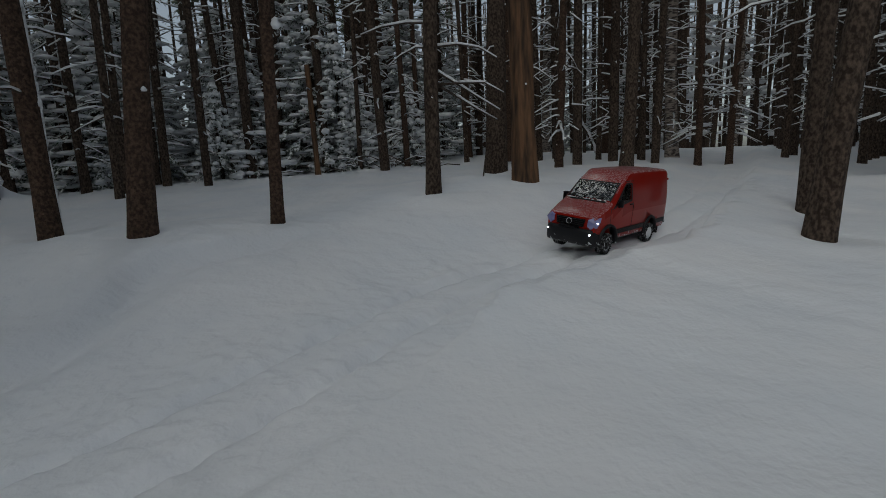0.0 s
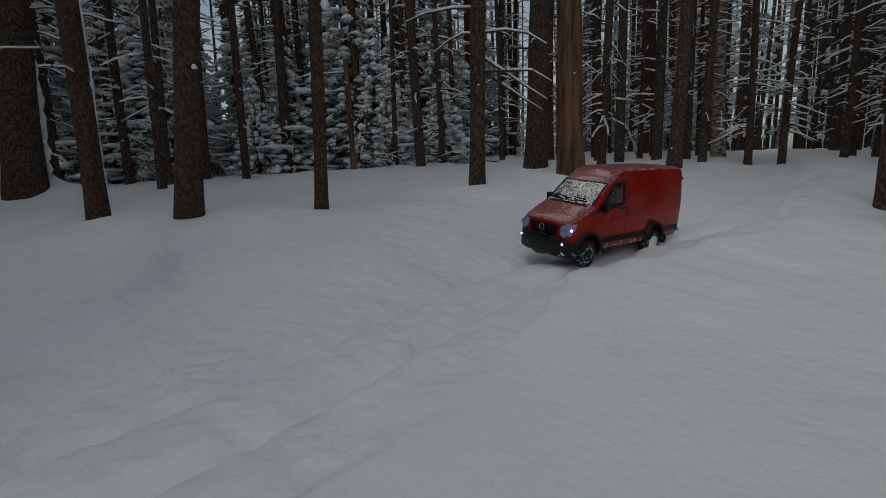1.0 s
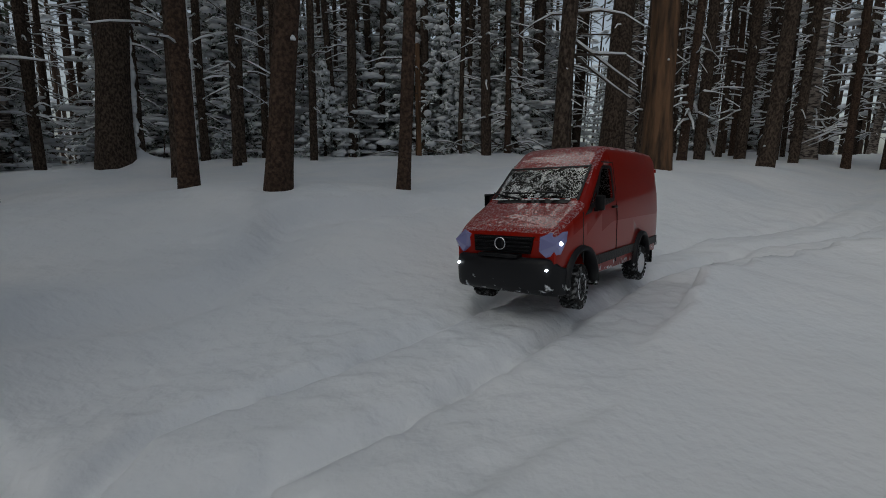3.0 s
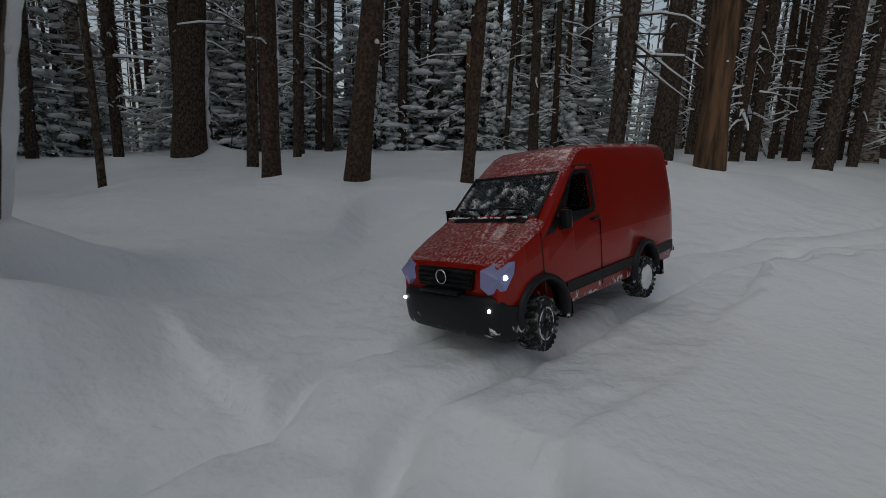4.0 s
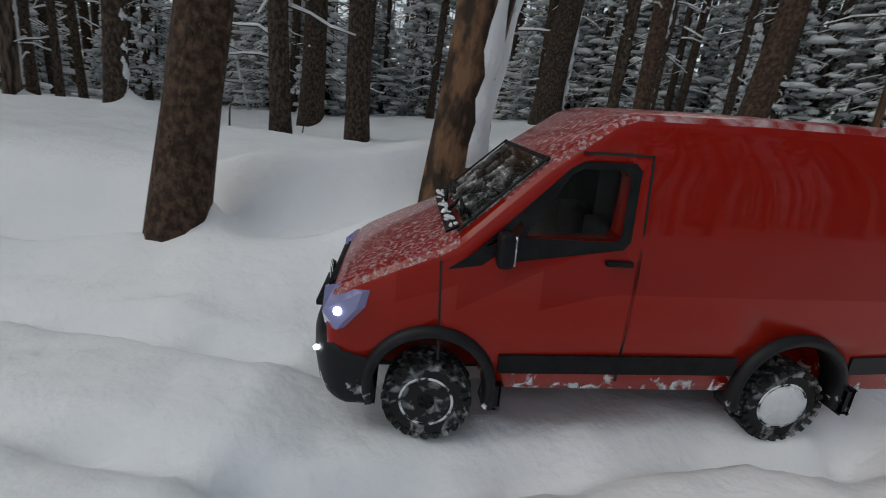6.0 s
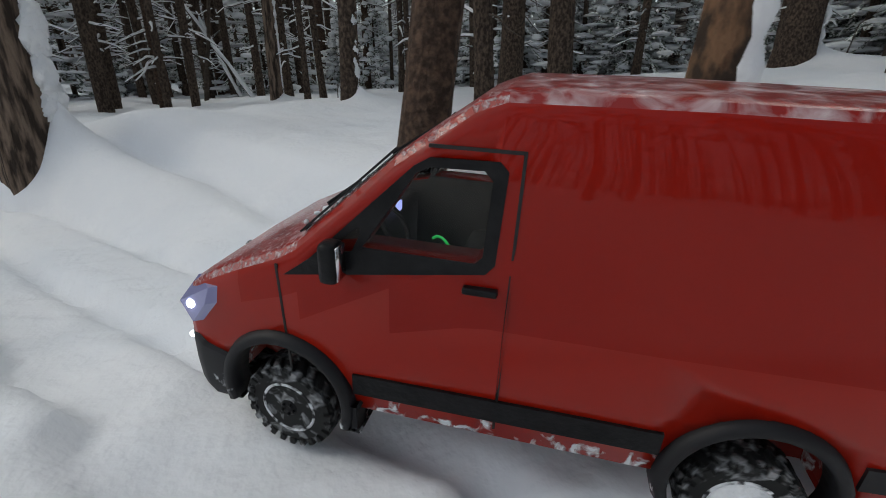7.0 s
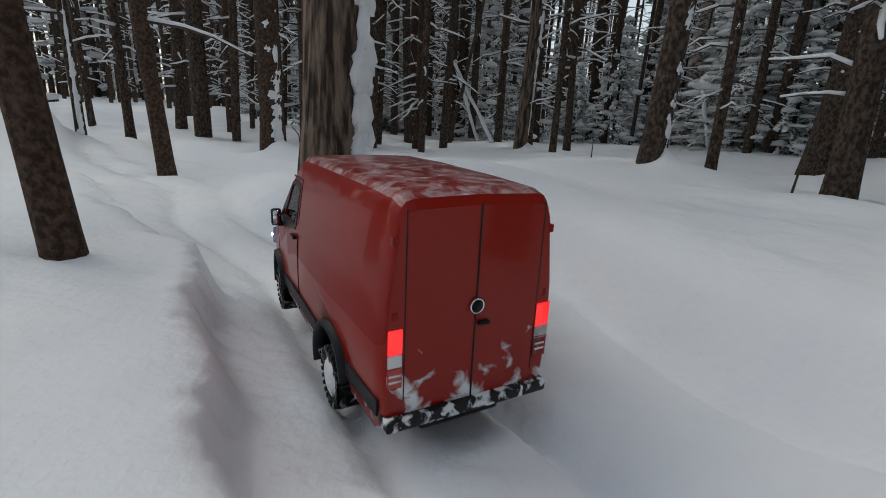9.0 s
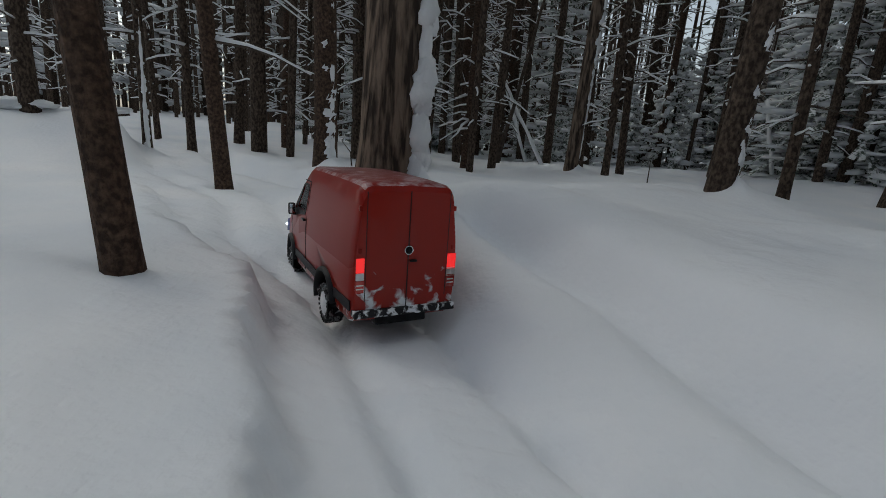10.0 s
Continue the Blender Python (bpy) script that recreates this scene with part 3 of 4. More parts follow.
# trees farther off: x, y, radius
FARTHER = [
    (-5.85, 7, 0.064), (-5.37, 7.09, 0.046), (-3.81, 5.39, 0.05), (-8.98, 11.55, 0.067), (-6.06, 11.23, 0.07), (-3.43, 7.37, 0.055),
    (-4.56, 11.41, 0.07), (-2.75, 12.43, 0.06), (-1.16, 9.74, 0.07), (0.31, 8.51, 0.045), (0.69, 11.68, 0.07), (1.63, 10.44, 0.1),
    (1.43, 5.95, 0.05), (3.41, 10.53, 0.076), (3.82, 8.15, 0.108), (3.68, 7.03, 0.045), (4.21, 7.15, 0.05), (4.91, 6.99, 0.045),
    (5.41, 7.07, 0.05), (5.21, 6, 0.04), (4.51, 4.6, 0.1), (5.01, 4.27, 0.1), (-7.17, 7.58, 0.07), (-5.77, -4.84, 0.04),
    (-6.5, -4.77, 0.057), (-6.86, -4.36, 0.045), (-6.87, -2.02, 0.05), (-9.22, -1.94, 0.058), (-10.09, -1.89, 0.054), (-8.08, -0.67, 0.057),
    (-6.94, -0.44, 0.041), (-7.36, -0.23, 0.036), (-5.13, 0.6, 0.033), (-11.93, 4.07, 0.1), (-10.57, 5.53, 0.1), (-6.68, -6.16, 0.04),
    (-8.31, 3.76, 0.1), (-4.01, 0.82, 0.067), (-4.76, 5.93, 0.063), (-3.58, 4.91, 0.05), (-9.22, -2.58, 0.077), (-7.97, 0.95, 0.034),
    (-7.59, 1, 0.032), (-2.96, -4.15, 0.08),
]


def forest():
    rng = random.Random(7)
    kinds = []
    for i in range(9):  # nine grown forms, which the other trees repeat
        r = (0.045, 0.05, 0.06, 0.07, 0.08, 0.1, 0.055, 0.065, 0.04)[i]
        kinds.append((r, i))
    made = {}
    spots = list(FARTHER)
    keep = [(t[0], t[1]) for t in TREES] + [(a, b) for a, b, c in FARTHER]
    while len(spots) < 262:
        w, d = rng.uniform(0, 2 * math.pi), 5.6 + 15 * rng.random() ** 0.8
        x, y = -1.5 + d * math.cos(w), 1.0 + d * math.sin(w)
        q = abs(float(beside(np.array([x]), np.array([y]))[0][0]))
        if q < 1.1 or min((x - a) ** 2 + (y - b) ** 2 for a, b in keep) < 0.45:
            continue
        if y < -4 and len(spots) % 3:
            continue
        keep.append((x, y))
        spots.append((x, y, rng.choice((0.04, 0.05, 0.06, 0.07, 0.08, 0.1))))
    for x, y, r in spots:
        i = min(range(9), key=lambda k: abs(kinds[k][0] - r) + 0.012 * rng.random())
        m = pose(x, y, height(x, y), rng.gauss(0, 1.3), rng.gauss(0, 1.3), rng.uniform(0, 360))
        if i not in made:
            kr = kinds[i][0]
            t = tree(x, y, kr, rng.uniform(7.5, 9.5), 0, 0, "birch" if i == 5 else ("bark", "red")[i % 3 == 1], random.Random(40 + i), 0.45,
                     84, 0.36 + 2.5 * kr, 0.0, LABELS["bark"] if i != 5 else LABELS["birch"], group="background trees")
            t.matrix_basis = m
            made[i] = t
        else:
            copy_thing(made[i], m)


forest()


def young_spruce(name_seed, tall):
    rng = random.Random(name_seed)
    v, f, s, sf = [], [], [], []
    whorls = 13
    for i in range(whorls):
        e = i / (whorls - 1)
        z = 0.15 + (tall - 0.2) * e
        reach = 0.34 * tall * (1.02 - e) * rng.uniform(0.85, 1.1) + 0.06
        for k in range(7):
            w = 2 * math.pi * k / 7 + rng.uniform(-0.3, 0.3) + i
            ln = reach * rng.uniform(0.7, 1.1)
            d = Vector((math.cos(w), math.sin(w), 0))
            t = Vector((-math.sin(w), math.cos(w), 0))
            a = Vector((0, 0, z))
            for j in range(4):
                b = a + d * ln / 4 + Vector((0, 0, -ln * (0.05 + 0.06 * j)))
                wd = 0.075 * tall / 2 * (1.0 - 0.16 * j)
                for sgn in (-1, 1):
                    n = len(v)
                    tip = b + t * sgn * wd * rng.uniform(0.7, 1.5) + Vector((0, 0, -0.04 * rng.random()))
                    v.extend([tuple(a), tuple(b), tuple(tip), tuple(b + Vector((0, 0, -0.05)) + t * sgn * wd * 0.3)])
                    f.extend([(n, n + 1, n + 2), (n + 1, n + 3, n + 2)])
                if j and rng.random() < 0.74:
                    lump(s, sf, tuple(b + Vector((0, 0, 0.015))), ln / 4 * rng.uniform(0.7, 1.25), wd * rng.uniform(0.7, 1.5), 0.03 + 0.045 * rng.random() ** 1.5, rng, w)
                a = b
    return v, f, s, sf


def thicket():
    rng = random.Random(21)
    forms = {}
    spots = []
    for lo, hi, near, far, n in ((4, 42, 7.6, 14, 42), (44, 80, 8.6, 14, 28), (80, 132, 10, 15, 18), (-34, 3, 12, 16, 10)):
        for i in range(n):
            w, d = radians(90 + rng.uniform(lo, hi)), rng.uniform(near, far)
            spots.append((d * math.cos(w), d * math.sin(w)))
    for k, (x, y) in enumerate(spots):
        q = abs(float(beside(np.array([x]), np.array([y]))[0][0]))
        if q < 1.2:
            continue
        m = pose(x, y, height(x, y) - 0.05, 0, 0, rng.uniform(0, 360))
        i = k % 4
        if i in forms:
            copy_thing(forms[i], m)
            continue
        base = empty("young_spruce", m)
        tall = (2.2, 3.0, 1.5, 3.8)[i]
        tv, tf = [], []
        tube(tv, tf, [Vector((0, 0, -0.1)), Vector((0.02, 0, tall * 0.5)), Vector((0, 0, tall))], [0.03, 0.02, 0.005], 7)
        part_mesh("trunk", pydata("trunk", tv, tf, BARK), None, base)
        v, f, s, sf = young_spruce(60 + i, tall)
        tagged(part_mesh("needles", pydata("needles", v, f, FROST_NEEDLE), None, base, "dark green needles", False), kind="stuff")
        tagged(part_mesh("snow_load", pydata("snow_load", s, sf, TREE_SNOW), None, base, "heavy snow on the boughs"), kind="stuff")
        forms[i] = tagged(base, "young spruce with boughs bent under snow", "tree", "young spruces")


thicket()


def close_stand():
    """The close-grown stems beside the far track and beyond the bend."""
    rng = random.Random(31)
    keep = [(t[0], t[1]) for t in TREES] + [(a, c) for a, c, r in FARTHER]
    v, f, tv, tf, sv, sf = [], [], [], [], [], []
    n = 0
    while n < 360:
        lo, hi = ((-70, 4), (-58, -20), (44, 134), (98, 150), (4, 44))[n % 5]
        w, d = radians(90 + rng.uniform(lo, hi)), rng.uniform(6.6, 18)
        x, y = d * math.cos(w), d * math.sin(w)
        if abs(float(beside(np.array([x]), np.array([y]))[0][0])) < 0.8 or min((x - a) ** 2 + (y - c) ** 2 for a, c in keep) < 0.1:
            continue
        keep.append((x, y))
        n += 1
        z, r = height(x, y), rng.uniform(0.03, 0.075)
        lx, ly = rng.gauss(0, 0.02), rng.gauss(0, 0.02)
        tube(v, f, [Vector((x + lx * k, y + ly * k, z - 0.15 + k)) for k in (0, 1.5, 3.2, 5, 8)], [r * 1.15, r, r * 0.9, r * 0.75, r * 0.4], 9, False)
        a, c, e, g = twigs(r, 6.5, lx, ly, rng, 0.4, 40, 0.34 + 2.5 * r, 0.95, 1.05)
        for src, faces, dst, dfaces in ((a, c, tv, tf), (e, g, sv, sf)):
            o = len(dst)
            dst.extend((p[0] + x, p[1] + y, p[2] + z) for p in src)
            dfaces.extend(tuple(k + o for k in q) for q in faces)
    base = empty("close_stand", pose(0, 0, 0))
    tagged(part_mesh("trunks", pydata("trunks", v, f, BARK), None, base), kind="stuff")
    tagged(part_mesh("deadwood", pydata("deadwood", tv, tf, TWIG), None, base), kind="stuff")
    tagged(part_mesh("branch_snow", pydata("branch_snow", sv, sf, TREE_SNOW), None, base), kind="stuff")
    tagged(base, "close-grown stand of thin dark spruce stems", "forest", kind="stuff")


close_stand()


def far_woods():
    """The wood beyond, too dense to count."""
    rng = random.Random(3)
    v, f, s, sf, g, gf = [], [], [], [], [], []
    for i in range(1600):
        w, d = rng.uniform(0, 2 * math.pi) if i % 5 > 1 else rng.choice((rng.uniform(0.4, 1.2), rng.uniform(3.2, 4.2), rng.uniform(3.2, 4.2))), 18 + 24 * rng.random()
        if 1.64 < w < 2.4 and i % 5 > 1:
            continue
        x, y = -1.5 + d * math.cos(w), 1 + d * math.sin(w)
        z = float(hills(np.array(x), np.array(y))) - 0.2
        r = rng.uniform(0.045, 0.1)
        tube(v, f, [Vector((x, y, z)), Vector((x + rng.gauss(0, 0.15), y + rng.gauss(0, 0.15), z + 9))], [r, r * 0.5], 5, False)
        for k in range(8):
            zz = z + rng.uniform(0.6, 8.5)
            a = rng.uniform(0, 6.28)
            ln = rng.uniform(0.4, 1.3)
            e = Vector((math.cos(a), math.sin(a), -0.2))
            t = Vector((-math.sin(a), math.cos(a), 0)) * 0.2
            p = Vector((x, y, zz))
            n = len(g)
            g.extend([tuple(p), tuple(p + e * ln * 0.6 + t), tuple(p + e * ln), tuple(p + e * ln * 0.6 - t)])
            gf.extend([(n, n + 1, n + 2), (n, n + 2, n + 3)])
            if rng.random() < 0.9:
                lump(s, sf, tuple(p + e * ln * 0.55), ln * 0.5, 0.2, 0.08 + 0.09 * rng.random(), rng, a)
    base = empty("far_woods", pose(0, 0, 0))
    tagged(part_mesh("trunks", pydata("trunks", v, f, BARK), None, base), kind="stuff")
    tagged(part_mesh("boughs", pydata("boughs", g, gf, FROST_NEEDLE), None, base, smooth=False), kind="stuff")
    tagged(part_mesh("bough_snow", pydata("bough_snow", s, sf, TREE_SNOW), None, base), kind="stuff")
    tagged(base, "dense distant conifer wood with snow on its boughs", "forest", kind="stuff")


far_woods()


# ---------------------------------------------------------------- fallen wood
def pole(name, a, b, r0, r1, label, snow=1.0, mat=None):
    """A leaning or fallen stem with snow along its upper side."""
    a, b = Vector(a), Vector(b)
    ob = empty(name, pose(*a))
    d = b - a
    rng = random.Random(int(abs(a.x) * 100))
    pts = [d * (k / 6) + Vector((rng.gauss(0, 0.3), rng.gauss(0, 0.3), rng.gauss(0, 0.3))) * r0 * (k not in (0, 6)) for k in range(7)]
    rad = [r0 + (r1 - r0) * k / 6 for k in range(7)]
    v, f = [], []
    tube(v, f, pts, rad, 8)
    part_mesh("stem", pydata("stem", v, f, mat or TWIG), None, ob)
    v, f = [], []
    tube(v, f, [p + Vector((0, 0, r * 0.7)) for p, r in zip(pts, rad)], [r * rng.uniform(0.8, 1.2) * snow for r in rad], 7)
    part_mesh("snow_load", pydata("snow_load", v, f, TREE_SNOW), None, ob, "snow lying along the stem")
    return tagged(ob, label, "fallen wood")


def fallen_wood():
    pole("leaning_stem", (2.93, 9.32, height(2.93, 9.32) - 0.05), (2.46, 9.38, 1.75), 0.035, 0.03, "thin leaning stem coated with snow in the wood", 1.1)
    pole("leaning_stem", (-8.95, -1.43, height(-8.95, -1.43) - 0.05), (-9.21, -1.97, 1.5), 0.03, 0.02, "thin leaning stem coated with snow in the wood", 1.2)
    pole("leaning_stem", (-8.65, 1.92, height(-8.65, 1.92) - 0.05), (-9.02, 1.77, 1.3), 0.025, 0.02, "thin leaning stem coated with snow in the wood", 1.2)
    pole("leaning_stem", (-7.95, -1.15, height(-7.95, -1.15) - 0.05), (-8.1, -1.99, 1.6), 0.025, 0.018, "thin leaning stem coated with snow in the wood", 1.2)
    pole("leaning_stem", (-7.9, -1.77, height(-7.9, -1.77) - 0.05), (-8.26, -1.34, 2.6), 0.03, 0.015, "bare stem leaning across the trunks", 0.5)
    # the windfall on the knoll
    log = pole("fallen_log", (-4.38, -5.59, 0.41), (-5.05, -4.87, 0.52), 0.045, 0.018, "fallen log under thick snow on a knoll", 1.25, BARK)
    v, f = [], []
    rng = random.Random(12)
    for k in range(9):
        e = k / 8
        lump(v, f, (-0.03 - 0.20 * e, 0.36 * e - 0.06, 0.07 + 0.05 * e + 0.02 * rng.random()), 0.12, 0.15 * (1.15 - 0.5 * e), 0.085 * (1.2 - 0.6 * e), rng, 1.1)
    tagged(part_mesh("snow_cap", pydata("snow_cap", v, f, TREE_SNOW), None, log, "thick cap of snow"), kind="stuff")
    v, f = [], []
    for k in range(14):
        e = 0.1 + 0.4 * rng.random()
        p = Vector((-0.52 * e, 0.9 * e, 0.12 * e))
        tube(v, f, [p, p + Vector((rng.uniform(-0.1, 0.2), rng.uniform(-0.1, 0.15), -0.12)), p + Vector((rng.uniform(0, 0.25), rng.uniform(-0.1, 0.25), -0.3))], [0.02, 0.013, 0.006], 5)
    tagged(part_mesh("deadwood", pydata("deadwood", v, f, TWIG), None, log, "tangled dark limbs"), kind="stuff")
    # brush heap
    v, f, s, sf = [], [], [], []
    for k in range(46):
        x, y = rng.gauss(0, 0.5), rng.gauss(0, 0.2)
        p = Vector((x, y, rng.uniform(-0.02, 0.12)))
        w = rng.uniform(0, 6.3)
        e = Vector((math.cos(w), math.sin(w), rng.uniform(-0.1, 0.35))) * rng.uniform(0.2, 0.5)
        tube(v, f, [p, p + e * 0.5 + Vector((0, 0, 0.03)), p + e], [0.008, 0.006, 0.003], 4)
        if k % 2:
            tube(s, sf, [p + Vector((0, 0, 0.009)), p + e * 0.5 + Vector((0, 0, 0.04)), p + e + Vector((0, 0, 0.006))], [0.01, 0.011, 0.005], 4)
    heap = empty("brush_heap", pose(-1.14, 7.07, height(-1.14, 7.07)))
    tagged(part_mesh("deadwood", pydata("deadwood", v, f, TWIG), None, heap), kind="stuff")
    tagged(part_mesh("snow_load", pydata("snow_load", s, sf, TREE_SNOW), None, heap), kind="stuff")
    tagged(heap, "low heap of bare twigs dusted with snow", "brush")
    # stray twigs that stand out of the snow
    for x, y, ln in ((-5.21, -2.71, 0.22), (-6.18, -0.11, 0.2), (0.36, 4.23, 0.25), (-4.3, 4.64, 0.4), (-3.61, 0.37, 0.18), (-4.76, 1.27, 0.25)):
        z = height(x, y)
        ob = empty("twig", pose(x, y, z))
        v, f = [], []
        w = rng.uniform(0, 6.3)
        tube(v, f, [Vector((0, 0, -0.05)), Vector((0.1 * ln * math.cos(w), 0.1 * ln * math.sin(w), ln * 0.6)), Vector((0.45 * ln * math.cos(w), 0.45 * ln * math.sin(w), ln))], [0.007, 0.005, 0.002], 5)
        part_mesh("stem", pydata("stem", v, f, TWIG), None, ob)
        tagged(ob, "bare twig sticking out of the snow", "twig", "stray twigs")


fallen_wood()


# ---------------------------------------------------------------- the model van: x ahead, y to its left, z up, from the rear axle
WHEEL_R = 0.057
DROP = 0.012  # how far the wheels hang under the body


def side_y(z):
    """Half the body's width at a height."""
    return 0.152 if z < 0.24 else 0.152 - (z - 0.24) / 0.17 * 0.025


def van_body():
    stations = [  # x, bottom, top, narrowing
        (-0.222, 0.10, 0.385, 0.88), (-0.215, 0.080, 0.398, 0.905), (-0.19, 0.060, 0.405, 0.925), (-0.10, 0.060, 0.408, 0.948), (0.10, 0.060, 0.410, 1.0),
        (0.255, 0.060, 0.408, 1.0), (0.280, 0.060, 0.399, 1.0), (0.350, 0.060, 0.349, 1.0), (0.400, 0.060, 0.304, 1.0), (0.449, 0.060, 0.259, 0.995),
        (0.470, 0.060, 0.247, 0.99), (0.52, 0.060, 0.226, 0.97), (0.570, 0.080, 0.202, 0.94), (0.592, 0.085, 0.186, 0.92), (0.600, 0.095, 0.170, 0.90)]
    bm = bmesh.new()
    rings = []
    for x, z0, z1, k in stations:
        half = [(0.0, z0), (side_y(z0) * 0.9, z0), (side_y(z0) - 0.004, z0 + 0.006)]
        for j in range(1, 6):
            z = z0 + 0.012 + (z1 - 0.022 - z0 - 0.012) * j / 5
            half.append((side_y(z), z))
        half += [(side_y(z1) - 0.003, z1 - 0.011), (side_y(z1) - 0.009, z1 - 0.004), (side_y(z1) - 0.022, z1 - 0.0005), (0.0, z1 + 0.002)]
        ring = [bm.verts.new((x, y * k, z)) for y, z in half] + [bm.verts.new((x, -y * k, z)) for y, z in reversed(half[1:-1])]
        rings.append(ring)
    n = len(rings[0])
    for a, b in zip(rings, rings[1:]):
        for i in range(n):
            bm.faces.new((a[i], a[(i + 1) % n], b[(i + 1) % n], b[i]))
    bm.faces.new(list(reversed(rings[0])))
    bm.faces.new(rings[-1])
    bmesh.ops.recalc_face_normals(bm, faces=bm.faces)
    return bm


def prism(outline, y0, y1):
    """A solid from an outline in x and z."""
    bm = bmesh.new()
    a = [bm.verts.new((x, y0, z)) for x, z in outline]
    b = [bm.verts.new((x, y1, z)) for x, z in outline]
    n = len(a)
    for i in range(n):
        bm.faces.new((a[i], a[(i + 1) % n], b[(i + 1) % n], b[i]))
    bm.faces.new(list(reversed(a)))
    bm.faces.new(b)
    bmesh.ops.recalc_face_normals(bm, faces=bm.faces)
    return bm


def box(x0, x1, y0, y1, z0, z1, bevel=0.0):
    bm = bmesh.new()
    bmesh.ops.create_cube(bm, size=1)
    for v in bm.verts:
        v.co = ((x0 + x1) / 2 + v.co.x * (x1 - x0), (y0 + y1) / 2 + v.co.y * (y1 - y0), (z0 + z1) / 2 + v.co.z * (z1 - z0))
    if bevel:
        bmesh.ops.bevel(bm, geom=bm.edges[:], offset=bevel, segments=2, affect="EDGES", profile=0.6)
    return bm


def disc(x, z, r, n=28):
    return [(x + r * math.cos(2 * math.pi * k / n), z + r * math.sin(2 * math.pi * k / n)) for k in range(n)]


def carve(bm, cutters):
    """The mesh left when the cutters are taken away."""
    me = bpy.data.meshes.new("body")
    bm.to_mesh(me)
    ob = new("body", me)
    tools = []
    for c in cutters:
        cm = bpy.data.meshes.new("cut")
        c.to_mesh(cm)
        c.free()
        t = new("cut", cm)
        mod = ob.modifiers.new("cut", "BOOLEAN")
        mod.object, mod.operation, mod.solver = t, "DIFFERENCE", "EXACT"
        tools.append(t)
    bpy.context.view_layer.update()
    res = bpy.data.meshes.new_from_object(ob.evaluated_get(bpy.context.evaluated_depsgraph_get()))
    for t in tools + [ob]:
        bpy.data.objects.remove(t)
    return res


def skin(outline, out=0.0015, thick=0.003, sgn=1, steps=1):
    """A thin panel that follows the van's flank, from an outline in x and z (split in steps)."""
    bm = bmesh.new()
    a = [bm.verts.new((x, sgn * (side_y(z) + out) * narrow(x), z)) for x, z in outline]
    b = [bm.verts.new((x, sgn * (side_y(z) + out - thick) * narrow(x), z)) for x, z in outline]
    n = len(a)
    for i in range(n):
        bm.faces.new((a[i], a[(i + 1) % n], b[(i + 1) % n], b[i]))
    bm.faces.new(a)
    bm.faces.new(list(reversed(b)))
    bmesh.ops.recalc_face_normals(bm, faces=bm.faces)
    return bm


def narrow(x):
    return float(np.interp(x, [-0.222, -0.215, -0.19, 0.10, 0.40, 0.449, 0.52, 0.57, 0.60], [0.88, 0.905, 0.925, 1, 1, 0.995, 0.97, 0.94, 0.9]))


def arch(x, r0, r1, w0=-10, w1=190, n=22):
    pts = []
    for k in range(n + 1):
        w = radians(w0 + (w1 - w0) * k / n)
        pts.append((x + r1 * math.cos(w), WHEEL_R + 0.008 + r1 * math.sin(w)))
    for k in range(n, -1, -1):
        w = radians(w0 + (w1 - w0) * k / n)
        pts.append((x + r0 * math.cos(w), WHEEL_R + 0.008 + r0 * math.sin(w)))
    return pts


def arch_flare(x, sgn):
    bm = bmesh.new()
    n = 22
    rows = []
    for k in range(n + 1):
        w = radians(-18 + 216 * k / n)
        ring = []
        for r, y in ((0.070, 0.128), (0.070, 0.160), (0.0735, 0.1635), (0.081, 0.1625), (0.084, 0.1515), (0.084, 0.128)):
            ring.append(bm.verts.new((x + r * math.cos(w), sgn * y * narrow(x + r * math.cos(w)), WHEEL_R + 0.010 + r * math.sin(w))))
        rows.append(ring)
    for a, b in zip(rows, rows[1:]):
        for i in range(6):
            bm.faces.new((a[i], a[(i + 1) % 6], b[(i + 1) % 6], b[i]))
    bm.faces.new(rows[0])
    bm.faces.new(list(reversed(rows[-1])))
    bmesh.ops.recalc_face_normals(bm, faces=bm.faces)
    return bm


def ring_mesh(r, t, n=28, m=8):
    """A torus lying in the y-z plane."""
    bm = bmesh.new()
    rows = []
    for k in range(n):
        w = 2 * math.pi * k / n
        rows.append([bm.verts.new((t * math.sin(2 * math.pi * j / m), (r + t * math.cos(2 * math.pi * j / m)) * math.cos(w), (r + t * math.cos(2 * math.pi * j / m)) * math.sin(w))) for j in range(m)])
    for k in range(n):
        a, b = rows[k], rows[(k + 1) % n]
        for j in range(m):
            bm.faces.new((a[j], a[(j + 1) % m], b[(j + 1) % m], b[j]))
    bmesh.ops.recalc_face_normals(bm, faces=bm.faces)
    return bm


def lathe(profile, n=32):
    """Turns (y, r) about the y axis."""
    bm = bmesh.new()
    rows = [[bm.verts.new((r * math.cos(2 * math.pi * k / n), y, r * math.sin(2 * math.pi * k / n))) for k in range(n)] for y, r in profile]
    for a, b in zip(rows, rows[1:]):
        for k in range(n):
            bm.faces.new((a[k], a[(k + 1) % n], b[(k + 1) % n], b[k]))
    bm.faces.new(rows[0])
    bm.faces.new(list(reversed(rows[-1])))
    bmesh.ops.recalc_face_normals(bm, faces=bm.faces)
    return bm


def add_block(bm, m, sx, sy, sz):
    r = bmesh.ops.create_cube(bm, size=1)
    for v in r["verts"]:
        v.co = m @ Vector((v.co.x * sx, v.co.y * sy, v.co.z * sz))


